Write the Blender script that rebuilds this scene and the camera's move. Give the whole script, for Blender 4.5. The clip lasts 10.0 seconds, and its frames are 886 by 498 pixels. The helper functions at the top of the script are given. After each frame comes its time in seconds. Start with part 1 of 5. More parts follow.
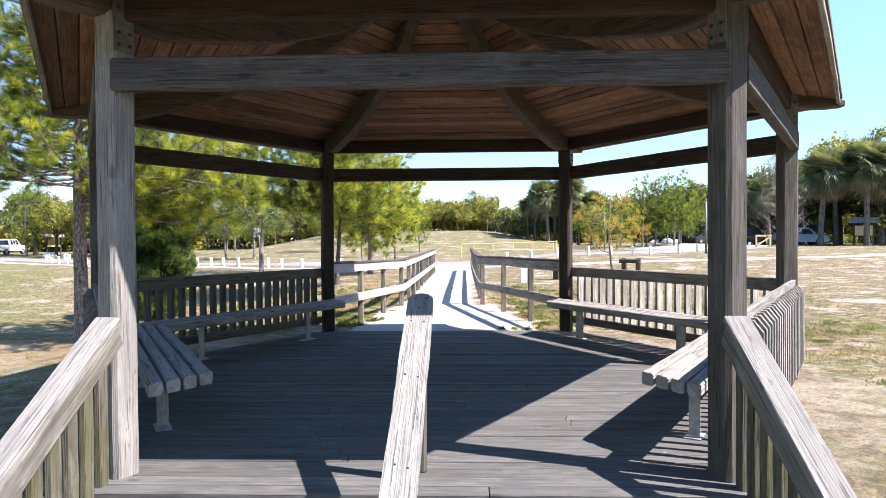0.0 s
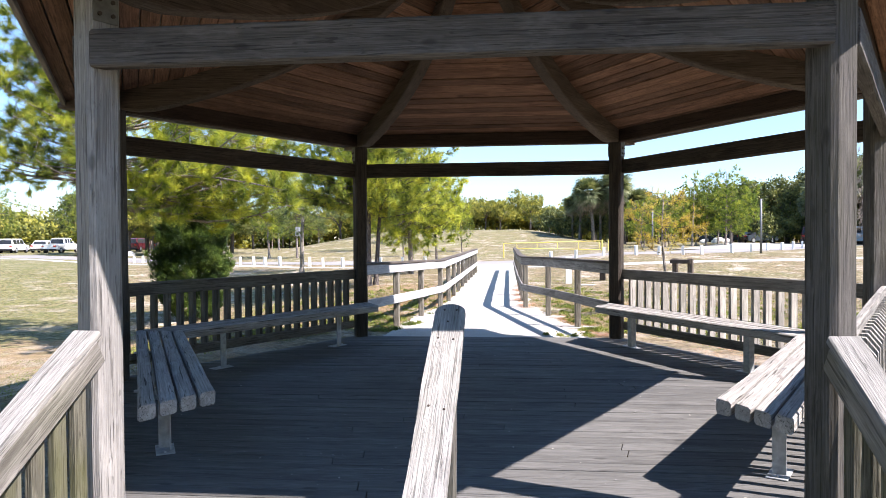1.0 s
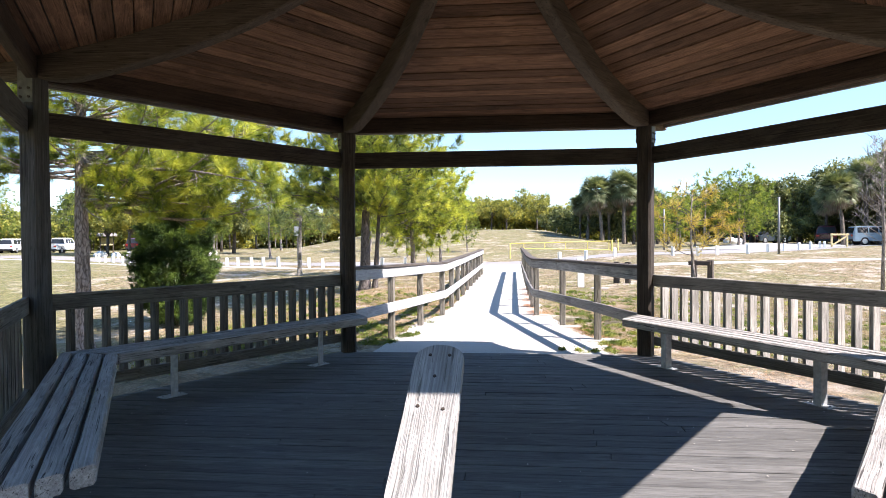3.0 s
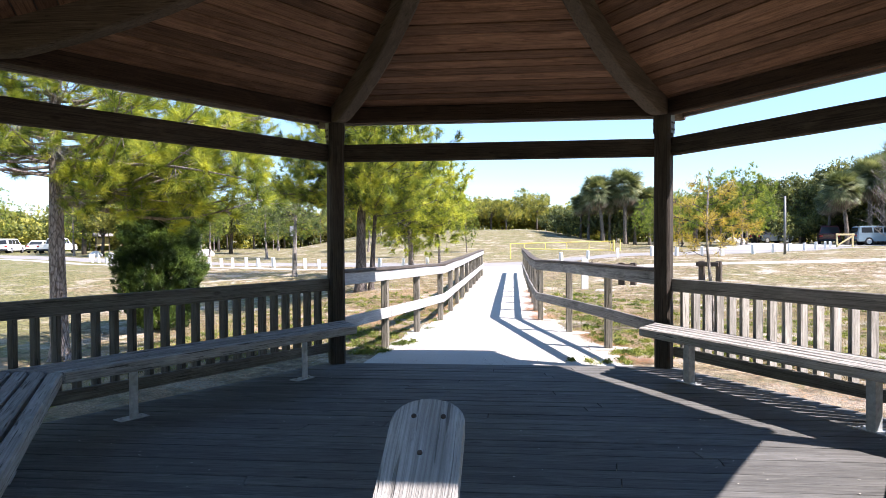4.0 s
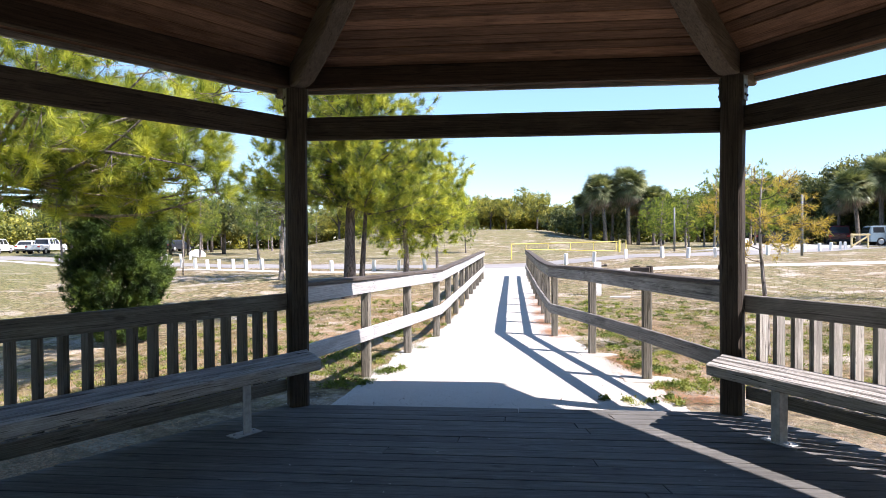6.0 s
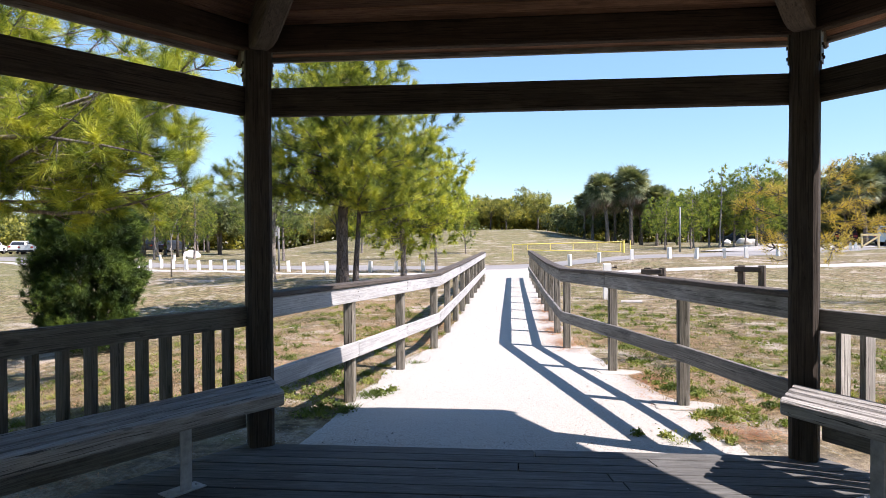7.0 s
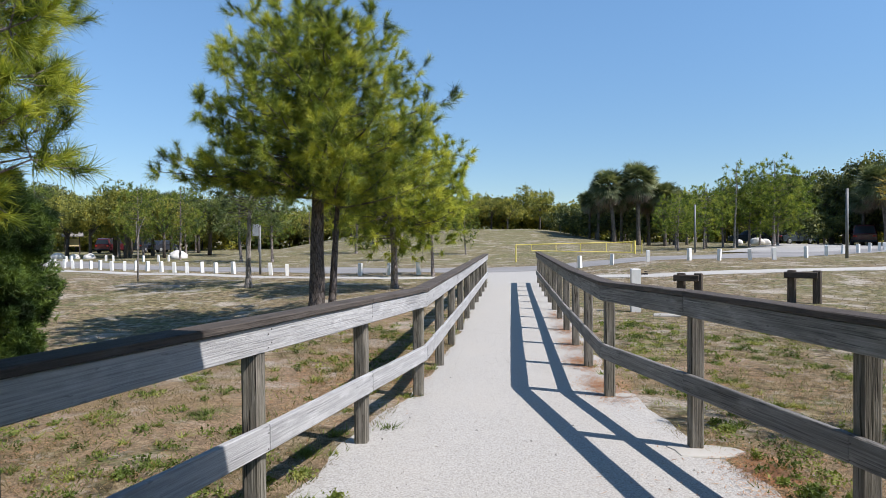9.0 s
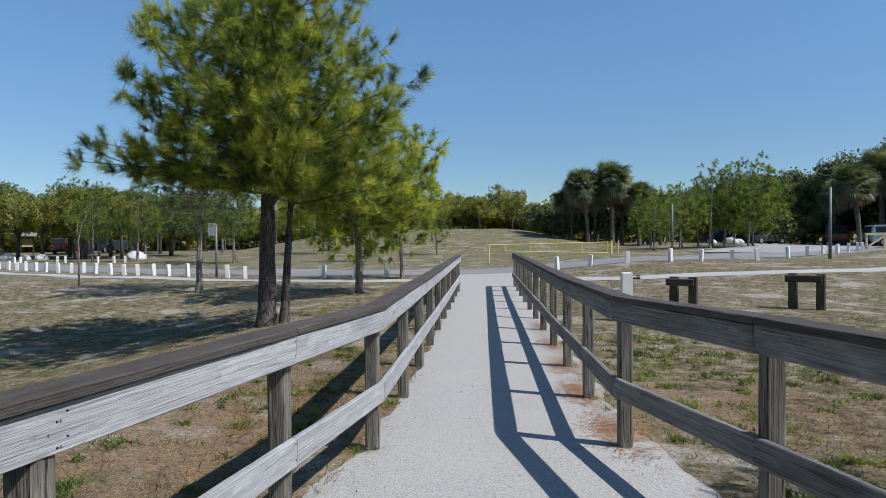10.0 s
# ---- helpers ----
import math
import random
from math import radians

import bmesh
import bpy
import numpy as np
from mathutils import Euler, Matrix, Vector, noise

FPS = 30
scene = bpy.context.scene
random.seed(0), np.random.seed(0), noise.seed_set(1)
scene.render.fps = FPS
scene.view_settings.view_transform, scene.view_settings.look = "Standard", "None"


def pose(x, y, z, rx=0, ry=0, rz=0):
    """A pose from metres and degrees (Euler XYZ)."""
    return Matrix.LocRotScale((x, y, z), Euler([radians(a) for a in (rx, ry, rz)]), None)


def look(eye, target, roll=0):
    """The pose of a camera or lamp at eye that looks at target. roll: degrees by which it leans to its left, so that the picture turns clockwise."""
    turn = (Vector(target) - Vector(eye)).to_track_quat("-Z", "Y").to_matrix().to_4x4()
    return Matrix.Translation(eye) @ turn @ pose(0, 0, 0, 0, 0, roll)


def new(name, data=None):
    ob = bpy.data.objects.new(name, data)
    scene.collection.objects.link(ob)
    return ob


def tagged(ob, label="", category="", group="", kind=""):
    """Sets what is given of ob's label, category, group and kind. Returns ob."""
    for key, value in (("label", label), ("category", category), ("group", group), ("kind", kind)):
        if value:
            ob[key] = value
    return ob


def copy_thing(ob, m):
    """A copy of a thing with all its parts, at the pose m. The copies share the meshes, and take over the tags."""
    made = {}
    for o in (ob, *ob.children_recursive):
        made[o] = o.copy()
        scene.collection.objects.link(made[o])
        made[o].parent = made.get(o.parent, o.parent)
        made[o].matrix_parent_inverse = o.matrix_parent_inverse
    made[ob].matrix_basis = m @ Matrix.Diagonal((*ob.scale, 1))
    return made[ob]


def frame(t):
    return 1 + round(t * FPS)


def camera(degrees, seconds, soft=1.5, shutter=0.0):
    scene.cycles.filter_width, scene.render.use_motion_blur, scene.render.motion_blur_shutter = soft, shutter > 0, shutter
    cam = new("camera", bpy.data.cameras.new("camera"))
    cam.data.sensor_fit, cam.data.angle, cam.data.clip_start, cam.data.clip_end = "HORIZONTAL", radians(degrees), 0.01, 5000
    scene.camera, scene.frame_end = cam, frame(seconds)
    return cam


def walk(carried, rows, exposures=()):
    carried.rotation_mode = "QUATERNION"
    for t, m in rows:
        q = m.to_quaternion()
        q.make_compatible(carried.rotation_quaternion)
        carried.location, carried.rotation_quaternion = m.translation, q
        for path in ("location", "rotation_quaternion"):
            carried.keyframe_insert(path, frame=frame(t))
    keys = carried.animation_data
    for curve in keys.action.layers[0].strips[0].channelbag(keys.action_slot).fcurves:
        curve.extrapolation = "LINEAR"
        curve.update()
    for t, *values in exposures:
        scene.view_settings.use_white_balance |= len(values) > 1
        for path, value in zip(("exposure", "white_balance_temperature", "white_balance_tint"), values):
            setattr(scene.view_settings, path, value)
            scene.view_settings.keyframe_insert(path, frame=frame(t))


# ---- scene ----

# ---------------- camera ----------------
cam = camera(66.4, 10.0, soft=.8)
ROLL = -0.35
# seconds, x, y, z, turn to the left, tilt (degrees)
ROWS = [
    (0.0, .277, -7.217, 1.431, 1.80, -.95), (0.5, .295, -6.875, 1.434, 3.90, -.98),
    (1.0, .304, -6.540, 1.439, 5.45, -1.02), (1.5, .301, -6.210, 1.443, 6.05, -1.03),
    (2.0, .288, -5.880, 1.444, 6.03, -1.03), (2.5, .268, -5.540, 1.442, 5.98, -1.03),
    (4.0, .186, -4.435, 1.441, 5.88, -1.02), (4.5, .152, -4.025, 1.447, 5.85, -1.02),
    (5.0, .119, -3.575, 1.455, 5.82, -1.03), (5.5, .078, -3.090, 1.460, 5.80, -1.04),
    (7.0, -.068, -1.434, 1.450, 5.74, -1.0), (7.5, -.106, -.825, 1.444, 5.74, -1.0),
    (8.0, -.143, -.190, 1.443, 5.78, -1.0), (8.5, -.187, .545, 1.445, 5.80, -1.0),
    (9.0, -.236, 1.355, 1.445, 5.75, -1.01), (9.5, -.282, 2.165, 1.447, 4.45, -1.03),
    (10.0, -.328, 2.952, 1.446, 3.35, -1.03),
]


def eye_pose(x, y, z, turn, tilt):
    t, p = radians(turn), radians(tilt)
    way = Vector((-math.sin(t) * math.cos(p), math.cos(t) * math.cos(p), math.sin(p)))
    return look((x, y, z), Vector((x, y, z)) + way, ROLL)


EXPOSURES = [(0.0, 1.46, 6750, 21), (2.5, 1.54, 6750, 21), (4.0, 1.48, 6750, 21), (5.5, 1.40, 6780, 22), (7.0, 1.02, 6820, 22), (8.0, .70, 6820, 18), (9.0, .33, 6520, 15), (10.0, -.06, 6220, 13)]
walk(cam, [(r[0], eye_pose(*r[1:])) for r in ROWS], EXPOSURES)

# ---------------- light ----------------
SUN = Vector((.77, -.27, 1.0)).normalized()
ELEV = math.asin(SUN.z)
world = bpy.data.worlds.new("sky")
scene.world = world
world.use_nodes = True
wn, wl = world.node_tree.nodes, world.node_tree.links
bg = wn["Background"]
sky = wn.new("ShaderNodeTexSky")
sky.sky_type = 'NISHITA'
sky.sun_disc = False
sky.sun_elevation = ELEV
sky.sun_rotation = math.atan2(SUN.x, SUN.y)
sky.air_density, sky.dust_density, sky.ozone_density = .72, 0.0, 2.6
tint = wn.new("ShaderNodeHueSaturation")
tint.inputs["Saturation"].default_value = 1.08
tint.inputs["Hue"].default_value = .494
wl.new(sky.outputs[0], tint.inputs["Color"])
# the clear sky pales less towards the horizon and holds its light higher up
coord, split, rise = wn.new("ShaderNodeTexCoord"), wn.new("ShaderNodeSeparateXYZ"), wn.new("ShaderNodeMapRange")
wl.new(coord.outputs["Generated"], split.inputs[0])
wl.new(split.outputs["Z"], rise.inputs["Value"])
rise.interpolation_type = 'SMOOTHSTEP'
for slot, value in (("From Min", -.05), ("From Max", .42), ("To Min", .76), ("To Max", 1.58)):
    rise.inputs[slot].default_value = value
scaled, shade = wn.new("ShaderNodeVectorMath"), wn.new("ShaderNodeVectorMath")
scaled.operation, shade.operation = 'SCALE', 'MULTIPLY'
wl.new(tint.outputs[0], scaled.inputs[0])
wl.new(rise.outputs[0], scaled.inputs["Scale"])
wl.new(scaled.outputs[0], shade.inputs[0])
shade.inputs[1].default_value = (.985, 1.015, .975)
wl.new(shade.outputs[0], bg.inputs[0])
bg.inputs[1].default_value = 0.108
sun_data = bpy.data.lights.new("sun", 'SUN')
sun_data.energy, sun_data.angle, sun_data.color = 5.0, radians(0.53), (1.0, .976, .93)
sun = new("sun", sun_data)
sun.matrix_world = look(SUN * 60, (0, 0, 0))

# ---------------- materials ----------------


class Nodes:
    """A small hand for building node materials."""

    def __init__(self, name, rough=.8):
        self.m = bpy.data.materials.new(name)
        self.m.use_nodes = True
        self.t = self.m.node_tree
        self.b = self.t.nodes["Principled BSDF"]
        self.b.inputs["Roughness"].default_value = rough
        self.b.inputs["Specular IOR Level"].default_value = .25

    def n(self, kind, **kw):
        nd = self.t.nodes.new("ShaderNode" + kind)
        for k, v in kw.items():
            if k == "op":
                nd.operation = v
            elif k == "blend":
                nd.data_type, nd.blend_type = 'RGBA', v
        return nd

    def link(self, a, b):
        self.t.links.new(a, b)

    def coords(self, scale, kind="Object", jitter=True):
        tc = self.n("TexCoord")
        mp = self.n("Mapping")
        mp.inputs["Scale"].default_value = scale
        self.link(tc.outputs[kind], mp.inputs["Vector"])
        if jitter:
            oi = self.n("ObjectInfo")
            mul = self.n("Math", op='MULTIPLY')
            mul.inputs[1].default_value = 37.0
            self.link(oi.outputs["Random"], mul.inputs[0])
            self.link(mul.outputs[0], mp.inputs["Location"])
        return mp.outputs[0]

    def noise(self, vec, scale, detail=4, rough=.55, dist=0):
        nd = self.n("TexNoise")
        nd.inputs["Scale"].default_value, nd.inputs["Detail"].default_value = scale, detail
        nd.inputs["Roughness"].default_value, nd.inputs["Distortion"].default_value = rough, dist
        if vec is not None:
            self.link(vec, nd.inputs["Vector"])
        return nd.outputs["Fac"]

    def ramp(self, fac, *stops):
        nd = self.n("ValToRGB")
        el = nd.color_ramp.elements
        while len(el) < len(stops):
            el.new(.5)
        for e, (p, c) in zip(el, stops):
            e.position = p
            e.color = (*c, 1) if len(c) == 3 else c
        self.link(fac, nd.inputs[0])
        return nd.outputs[0]

    def mix(self, fac, a, b, blend='MIX'):
        nd = self.n("Mix", blend=blend)
        for s, v in ((0, fac), (6, a), (7, b)):
            if hasattr(v, "links"):
                self.link(v, nd.inputs[s])
            elif isinstance(v, (int, float)):
                nd.inputs[s].default_value = v
            else:
                nd.inputs[s].default_value = (*v, 1)
        return nd.outputs[2]

    def math(self, op, a, b=0.0):
        nd = self.n("Math", op=op)
        for s, v in ((0, a), (1, b)):
            if hasattr(v, "links"):
                self.link(v, nd.inputs[s])
            else:
                nd.inputs[s].default_value = v
        return nd.outputs[0]

    def color(self, c):
        if hasattr(c, "links"):
            self.link(c, self.b.inputs["Base Color"])
        else:
            self.b.inputs["Base Color"].default_value = (*c, 1)

    def bump(self, h, strength=.4, distance=.01):
        nd = self.n("Bump")
        nd.inputs["Strength"].default_value, nd.inputs["Distance"].default_value = strength, distance
        self.link(h, nd.inputs["Height"])
        self.link(nd.outputs[0], self.b.inputs["Normal"])


def grey(v):
    return (v, v, v)


def wood(name, dark, light, crack=.55, vary=.35, green=0.0, rough=.85, stain=None, bump=.7, grain=.3, wavy=.03):
    """Boards with the grain along the object's own x axis: fibres, ridges, checks, knots, stains, and a tone per board."""
    g = Nodes(name, rough)
    stain = stain or tuple(x * .8 for x in dark)
    wave = g.noise(g.coords((.8, 3, 3)), 2.0, 2)
    along = g.coords((1.0, 1.0, 1.0))
    shift = g.n("VectorMath", op='MULTIPLY_ADD')
    g.link(wave, shift.inputs[0])
    shift.inputs[1].default_value = (0, wavy, wavy)
    g.link(along, shift.inputs[2])

    def lines(sx, sy, scale, detail, rough_=.6, dist=0.0):
        mp = g.n("Mapping")
        mp.inputs["Scale"].default_value = (sx, sy, sy)
        g.link(shift.outputs[0], mp.inputs["Vector"])
        return g.noise(mp.outputs[0], scale, detail, rough_, dist)

    fib = lines(.7, 60, 2.0, 6, .7, .1)
    ridge = g.ramp(lines(.16, 70, 2.4, 3, .6), (.30, grey(0)), (.58, grey(1)))
    checks = g.ramp(lines(1.1, 48, 1.7, 3, .55, .5), (.605, grey(0)), (.635, grey(1)))
    big = g.noise(g.coords((1.0, 4, 4)), 1.5, 5, .65)
    worn = g.noise(g.coords((2.2, 9, 9)), 1.6, 5, .65)
    c = g.ramp(fib, (.30, dark), (.66, light))
    c = g.mix(g.math('MULTIPLY', g.ramp(big, (.48, grey(0)), (.70, grey(1))), .6), c, stain)
    c = g.mix(g.math('MULTIPLY', g.ramp(worn, (.52, grey(0)), (.66, grey(1))), .5), c, tuple(min(1, x * 1.2) for x in light))
    c = g.mix(g.math('MULTIPLY', g.math('SUBTRACT', 1.0, ridge), grain), c, tuple(x * .8 for x in dark))
    c = g.mix(g.math('MULTIPLY', checks, crack), c, tuple(x * .22 for x in dark))
    vor = g.n("TexVoronoi")
    vor.inputs["Scale"].default_value = 1.0
    g.link(g.coords((2.6, 6.5, 6.5)), vor.inputs["Vector"])
    knot = g.math('MULTIPLY', g.ramp(vor.outputs["Distance"], (.08, grey(1)), (.15, grey(0))), g.ramp(vor.outputs["Color"], (.60, grey(0)), (.64, grey(1))))
    c = g.mix(g.math('MULTIPLY', knot, .6), c, tuple(x * .5 for x in dark))
    spot = g.ramp(g.noise(g.coords((5, 22, 22)), 1.6, 3, .6), (.66, grey(0)), (.70, grey(1)))
    c = g.mix(g.math('MULTIPLY', spot, .5), c, tuple(x * .5 for x in dark))
    if green:
        moss = g.ramp(g.noise(g.coords((1.4, 5, 5)), 1.1, 3), (.45, grey(0)), (.68, grey(1)))
        c = g.mix(g.math('MULTIPLY', moss, green), c, (.11, .115, .04))
    oi = g.n("ObjectInfo")
    tone = g.math('ADD', g.math('MULTIPLY', oi.outputs["Random"], vary), 1 - vary * .5)
    hsv = g.n("HueSaturation")
    g.link(c, hsv.inputs["Color"])
    g.link(tone, hsv.inputs["Value"])
    g.color(hsv.outputs[0])
    h = g.math('SUBTRACT', g.math('ADD', g.math('MULTIPLY', ridge, .5), fib), g.math('MULTIPLY', checks, 1.0))
    g.bump(h, bump, .006)
    return g.m


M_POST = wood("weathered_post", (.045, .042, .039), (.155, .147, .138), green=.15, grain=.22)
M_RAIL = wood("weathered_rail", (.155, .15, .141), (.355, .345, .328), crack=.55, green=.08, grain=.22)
# beam tone holds the light: darker under the roof, lighter for the daylit front
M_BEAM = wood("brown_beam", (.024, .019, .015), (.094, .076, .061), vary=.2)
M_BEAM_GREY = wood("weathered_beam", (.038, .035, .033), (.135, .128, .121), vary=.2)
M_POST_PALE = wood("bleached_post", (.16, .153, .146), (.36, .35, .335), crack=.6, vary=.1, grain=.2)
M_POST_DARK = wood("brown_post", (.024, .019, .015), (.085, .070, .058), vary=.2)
# railing copies by side: sunlit, middle and shaded, the light put into the tone
M_RAILING_SUNLIT = wood("bleached_railing", (.15, .14, .123), (.52, .497, .455), crack=.6)
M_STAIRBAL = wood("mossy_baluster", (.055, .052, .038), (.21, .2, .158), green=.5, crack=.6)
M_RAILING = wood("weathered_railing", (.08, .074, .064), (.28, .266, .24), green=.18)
M_RAILING_SHADED = wood("dark_railing", (.053, .048, .041), (.185, .171, .152), green=.1)
M_DECK = wood("deck_board", (.060, .0605, .059), (.152, .151, .146), crack=.3, vary=.3, bump=.3, grain=.15)
M_ROOF = wood("roof_board", (.10, .052, .033), (.30, .168, .108), crack=.35, vary=.9, stain=(.045, .02, .012))
M_PLATE = wood("roof_plate", (.026, .017, .013), (.07, .046, .034), vary=.2)
M_RIB = wood("roof_rib", (.06, .046, .036), (.15, .12, .096), vary=.2)
M_CAP = wood("cap_board", (.066, .055, .047), (.115, .098, .086), vary=.2, crack=.2, grain=.12)
M_FASCIA = wood("fascia_board", (.13, .12, .11), (.36, .34, .32))
M_BENCH = wood("bench_plank", (.19, .182, .172), (.47, .455, .432), crack=.85, vary=.25, grain=.2)
# sunlit left fence lighter, shaded right fence darker: one board, light in the colour
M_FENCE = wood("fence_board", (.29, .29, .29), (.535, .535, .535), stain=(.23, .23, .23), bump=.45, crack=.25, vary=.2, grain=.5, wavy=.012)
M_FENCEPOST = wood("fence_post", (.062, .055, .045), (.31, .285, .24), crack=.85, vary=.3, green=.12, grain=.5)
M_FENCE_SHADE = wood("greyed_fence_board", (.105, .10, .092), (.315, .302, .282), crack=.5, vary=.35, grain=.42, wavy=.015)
M_DARKPOST = wood("dark_post", (.05, .04, .032), (.13, .105, .085))


def plain(name, col, rough=.6, metal=0.0, amount=.25, scale=8.0, bump=.15):
    g = Nodes(name, rough)
    v = g.coords((1, 1, 1))
    f = g.noise(v, scale, 5)
    big = g.noise(v, scale * .2, 3)
    lo = tuple(x * (1 - amount) for x in col)
    hi = tuple(min(1, x * (1 + amount * .6)) for x in col)
    c = g.mix(g.math('MULTIPLY', g.ramp(big, (.4, grey(0)), (.7, grey(1))), amount), g.ramp(f, (.3, lo), (.7, hi)), tuple(x * .5 for x in col))
    g.color(c)
    g.b.inputs["Metallic"].default_value = metal
    g.bump(f, bump, .004)
    return g.m


M_STEEL = plain("galvanised_steel", (.42, .44, .455), .5, .3, .3, 22)
M_BRACKET = plain("bracket_steel", (.17, .17, .155), .55, .5, .35, 16)
M_BOLT = plain("rusty_bolt", (.075, .06, .05), .6, .6)
M_WHITE = plain("white_paint", (.80, .79, .75), .6, 0, .12, 6)
M_YELLOW = plain("yellow_paint", (.78, .64, .17), .5, 0, .15, 6)
M_PALEWOOD = plain("pale_lumber", (.62, .50, .27), .8, 0, .2, 9)
M_CONC = plain("concrete", (.42, .40, .36), .9, 0, .2, 3)
M_ROCK = plain("pale_rock", (.62, .60, .56), .9, 0, .3, 3, .5)
M_SHINGLE = plain("roof_shingle", (.16, .15, .14), .9, 0, .35, 12, .4)
M_GALVPOLE = plain("grey_pole", (.2, .205, .2), .6, .3, .2, 5)
M_TYRE = plain("tyre_rubber", (.025, .025, .027), .8, 0, .2, 9)
M_RIM = plain("wheel_rim", (.55, .56, .58), .35, .8, .15, 9)
M_CARGLASS = plain("car_glass", (.025, .03, .035), .08, 0, .1, 2, 0)
M_LAMPRED = plain("red_lamp", (.45, .03, .02), .3, 0, .1, 4, 0)
M_LAMPCLEAR = plain("clear_lamp", (.75, .75, .72), .2, 0, .1, 4, 0)
M_BLACKPLASTIC = plain("black_plastic", (.03, .03, .032), .6)


def paint(name, col):
    g = Nodes(name, .25)
    g.b.inputs["Coat Weight"].default_value = .6
    f = g.noise(g.coords((1, 1, 1)), 2.5, 3)
    g.color(g.ramp(f, (.3, tuple(x * .9 for x in col)), (.7, col)))
    return g.m


M_CARWHITE, M_CARBLUE = paint("white_car_paint", (.80, .80, .78)), paint("blue_grey_car_paint", (.20, .28, .34))
M_CARMAROON = paint("maroon_car_paint", (.075, .018, .024))
M_CARDARK, M_CARRED = paint("dark_car_paint", (.03, .035, .045)), paint("dark_red_car_paint", (.085, .016, .02))


def foliage(name, *cols, trans=.45, rough=.55, scale=.9):
    """Leaves and needles: a tone per leaf, part of the light going through."""
    g = Nodes(name, rough)
    geo = g.n("NewGeometry")
    big = g.noise(g.coords((1, 1, 1)), scale, 2)
    mixv = g.math('ADD', g.math('MULTIPLY', geo.outputs["Random Per Island"], .4), g.math('MULTIPLY', g.math('SUBTRACT', big, .5), 3.0))
    mixv = g.math('ADD', mixv, .3)
    n = len(cols)
    c = g.ramp(mixv, *[(i / max(1, n - 1) * .9 + .05, col) for i, col in enumerate(cols)])
    g.color(c)
    tr = g.n("BsdfTranslucent")
    bright = g.mix(1.0, c, (1.25, 1.2, .6), 'MULTIPLY')
    g.link(bright, tr.inputs["Color"])
    ms = g.n("MixShader")
    ms.inputs[0].default_value = trans
    g.link(g.b.outputs[0], ms.inputs[1])
    g.link(tr.outputs[0], ms.inputs[2])
    g.link(ms.outputs[0], g.t.nodes["Material Output"].inputs["Surface"])
    return g.m


M_NEEDLE = foliage("pine_needle", (.038, .066, .016), (.225, .29, .044), (.55, .56, .085), scale=3.0, trans=.42)
M_NEEDLE_GOLD = foliage("bright_pine_needle", (.07, .105, .02), (.30, .36, .05), (.58, .58, .09), scale=2.0, trans=.38)
M_NEEDLE_B = foliage("dark_pine_needle", (.036, .064, .018), (.215, .28, .044), (.54, .55, .085), scale=2.2, trans=.36)
M_NEEDLE_BLUE = foliage("blue_green_needle", (.06, .092, .045), (.15, .20, .085), (.30, .35, .14), scale=1.5, trans=.4)
M_NEEDLE_FAR = foliage("far_pine_needle", (.05, .085, .022), (.145, .20, .04), (.34, .37, .065), scale=1.0, trans=.38)
M_CEDAR = foliage("cedar_leaf", (.016, .034, .010), (.04, .078, .017), (.15, .22, .04), trans=.18, scale=2.2)
M_NEEDLE_LIT = foliage("sunlit_pine_needle", (.05, .085, .018), (.16, .225, .04), (.36, .40, .07), scale=1.2, trans=.35)
M_CYPRESS = foliage("cypress_leaf", (.36, .28, .07), (.54, .40, .08), (.52, .47, .14))
M_OAK = foliage("broad_leaf", (.08, .10, .034), (.215, .23, .056), (.46, .42, .09), trans=.36)
# darker copy of the oak leaf: the dense grove's shade is in the colour
M_OAK_SHADED = foliage("live_oak_leaf", (.045, .062, .027), (.105, .128, .045), (.24, .245, .08), trans=.22)
M_PALM = foliage("palm_blade", (.075, .10, .05), (.155, .185, .095), (.32, .34, .20), trans=.25, rough=.45)
M_PALMDEAD = foliage("dead_palm_blade", (.14, .10, .07), (.24, .18, .13), (.33, .27, .20), trans=.15)
M_GRASS = foliage("grass_blade", (.09, .085, .035), (.20, .155, .075), (.34, .26, .15), trans=.25)
M_WEED = foliage("weed_leaf", (.06, .09, .02), (.15, .20, .042), (.31, .32, .09), trans=.35, scale=3)
M_LITTER = foliage("pine_litter", (.20, .085, .035), (.36, .16, .06), (.46, .27, .13), trans=0.0, scale=3)


def bark(name, dark, light, scale=14):
    g = Nodes(name, .95)
    v = g.coords((1, 1, .30))
    f = g.noise(v, scale * 1.6, 6, .7, .8)
    vor = g.n("TexVoronoi")
    vor.feature = 'DISTANCE_TO_EDGE'
    vor.inputs["Scale"].default_value = scale * 1.5
    g.link(v, vor.inputs["Vector"])
    plates = g.ramp(g.math('ADD', vor.outputs["Distance"], g.math('MULTIPLY', g.math('SUBTRACT', f, .5), .35)), (.0, grey(.25)), (.16, grey(1)))
    c = g.ramp(f, (.3, dark), (.7, light))
    c = g.mix(plates, tuple(x * .45 for x in dark), c)
    g.color(c)
    g.bump(g.math('ADD', g.math('MULTIPLY', plates, .8), f), .9, .02)
    return g.m


M_BARK = bark("pine_bark", (.14, .112, .10), (.46, .395, .36))
M_BARKDARK = bark("dark_bark", (.07, .06, .054), (.20, .172, .155))
M_BARKPALE = bark("pale_bark", (.22, .19, .165), (.42, .385, .35), 10)
M_PALMTRUNK = bark("palm_trunk", (.10, .085, .07), (.23, .20, .17), 7)


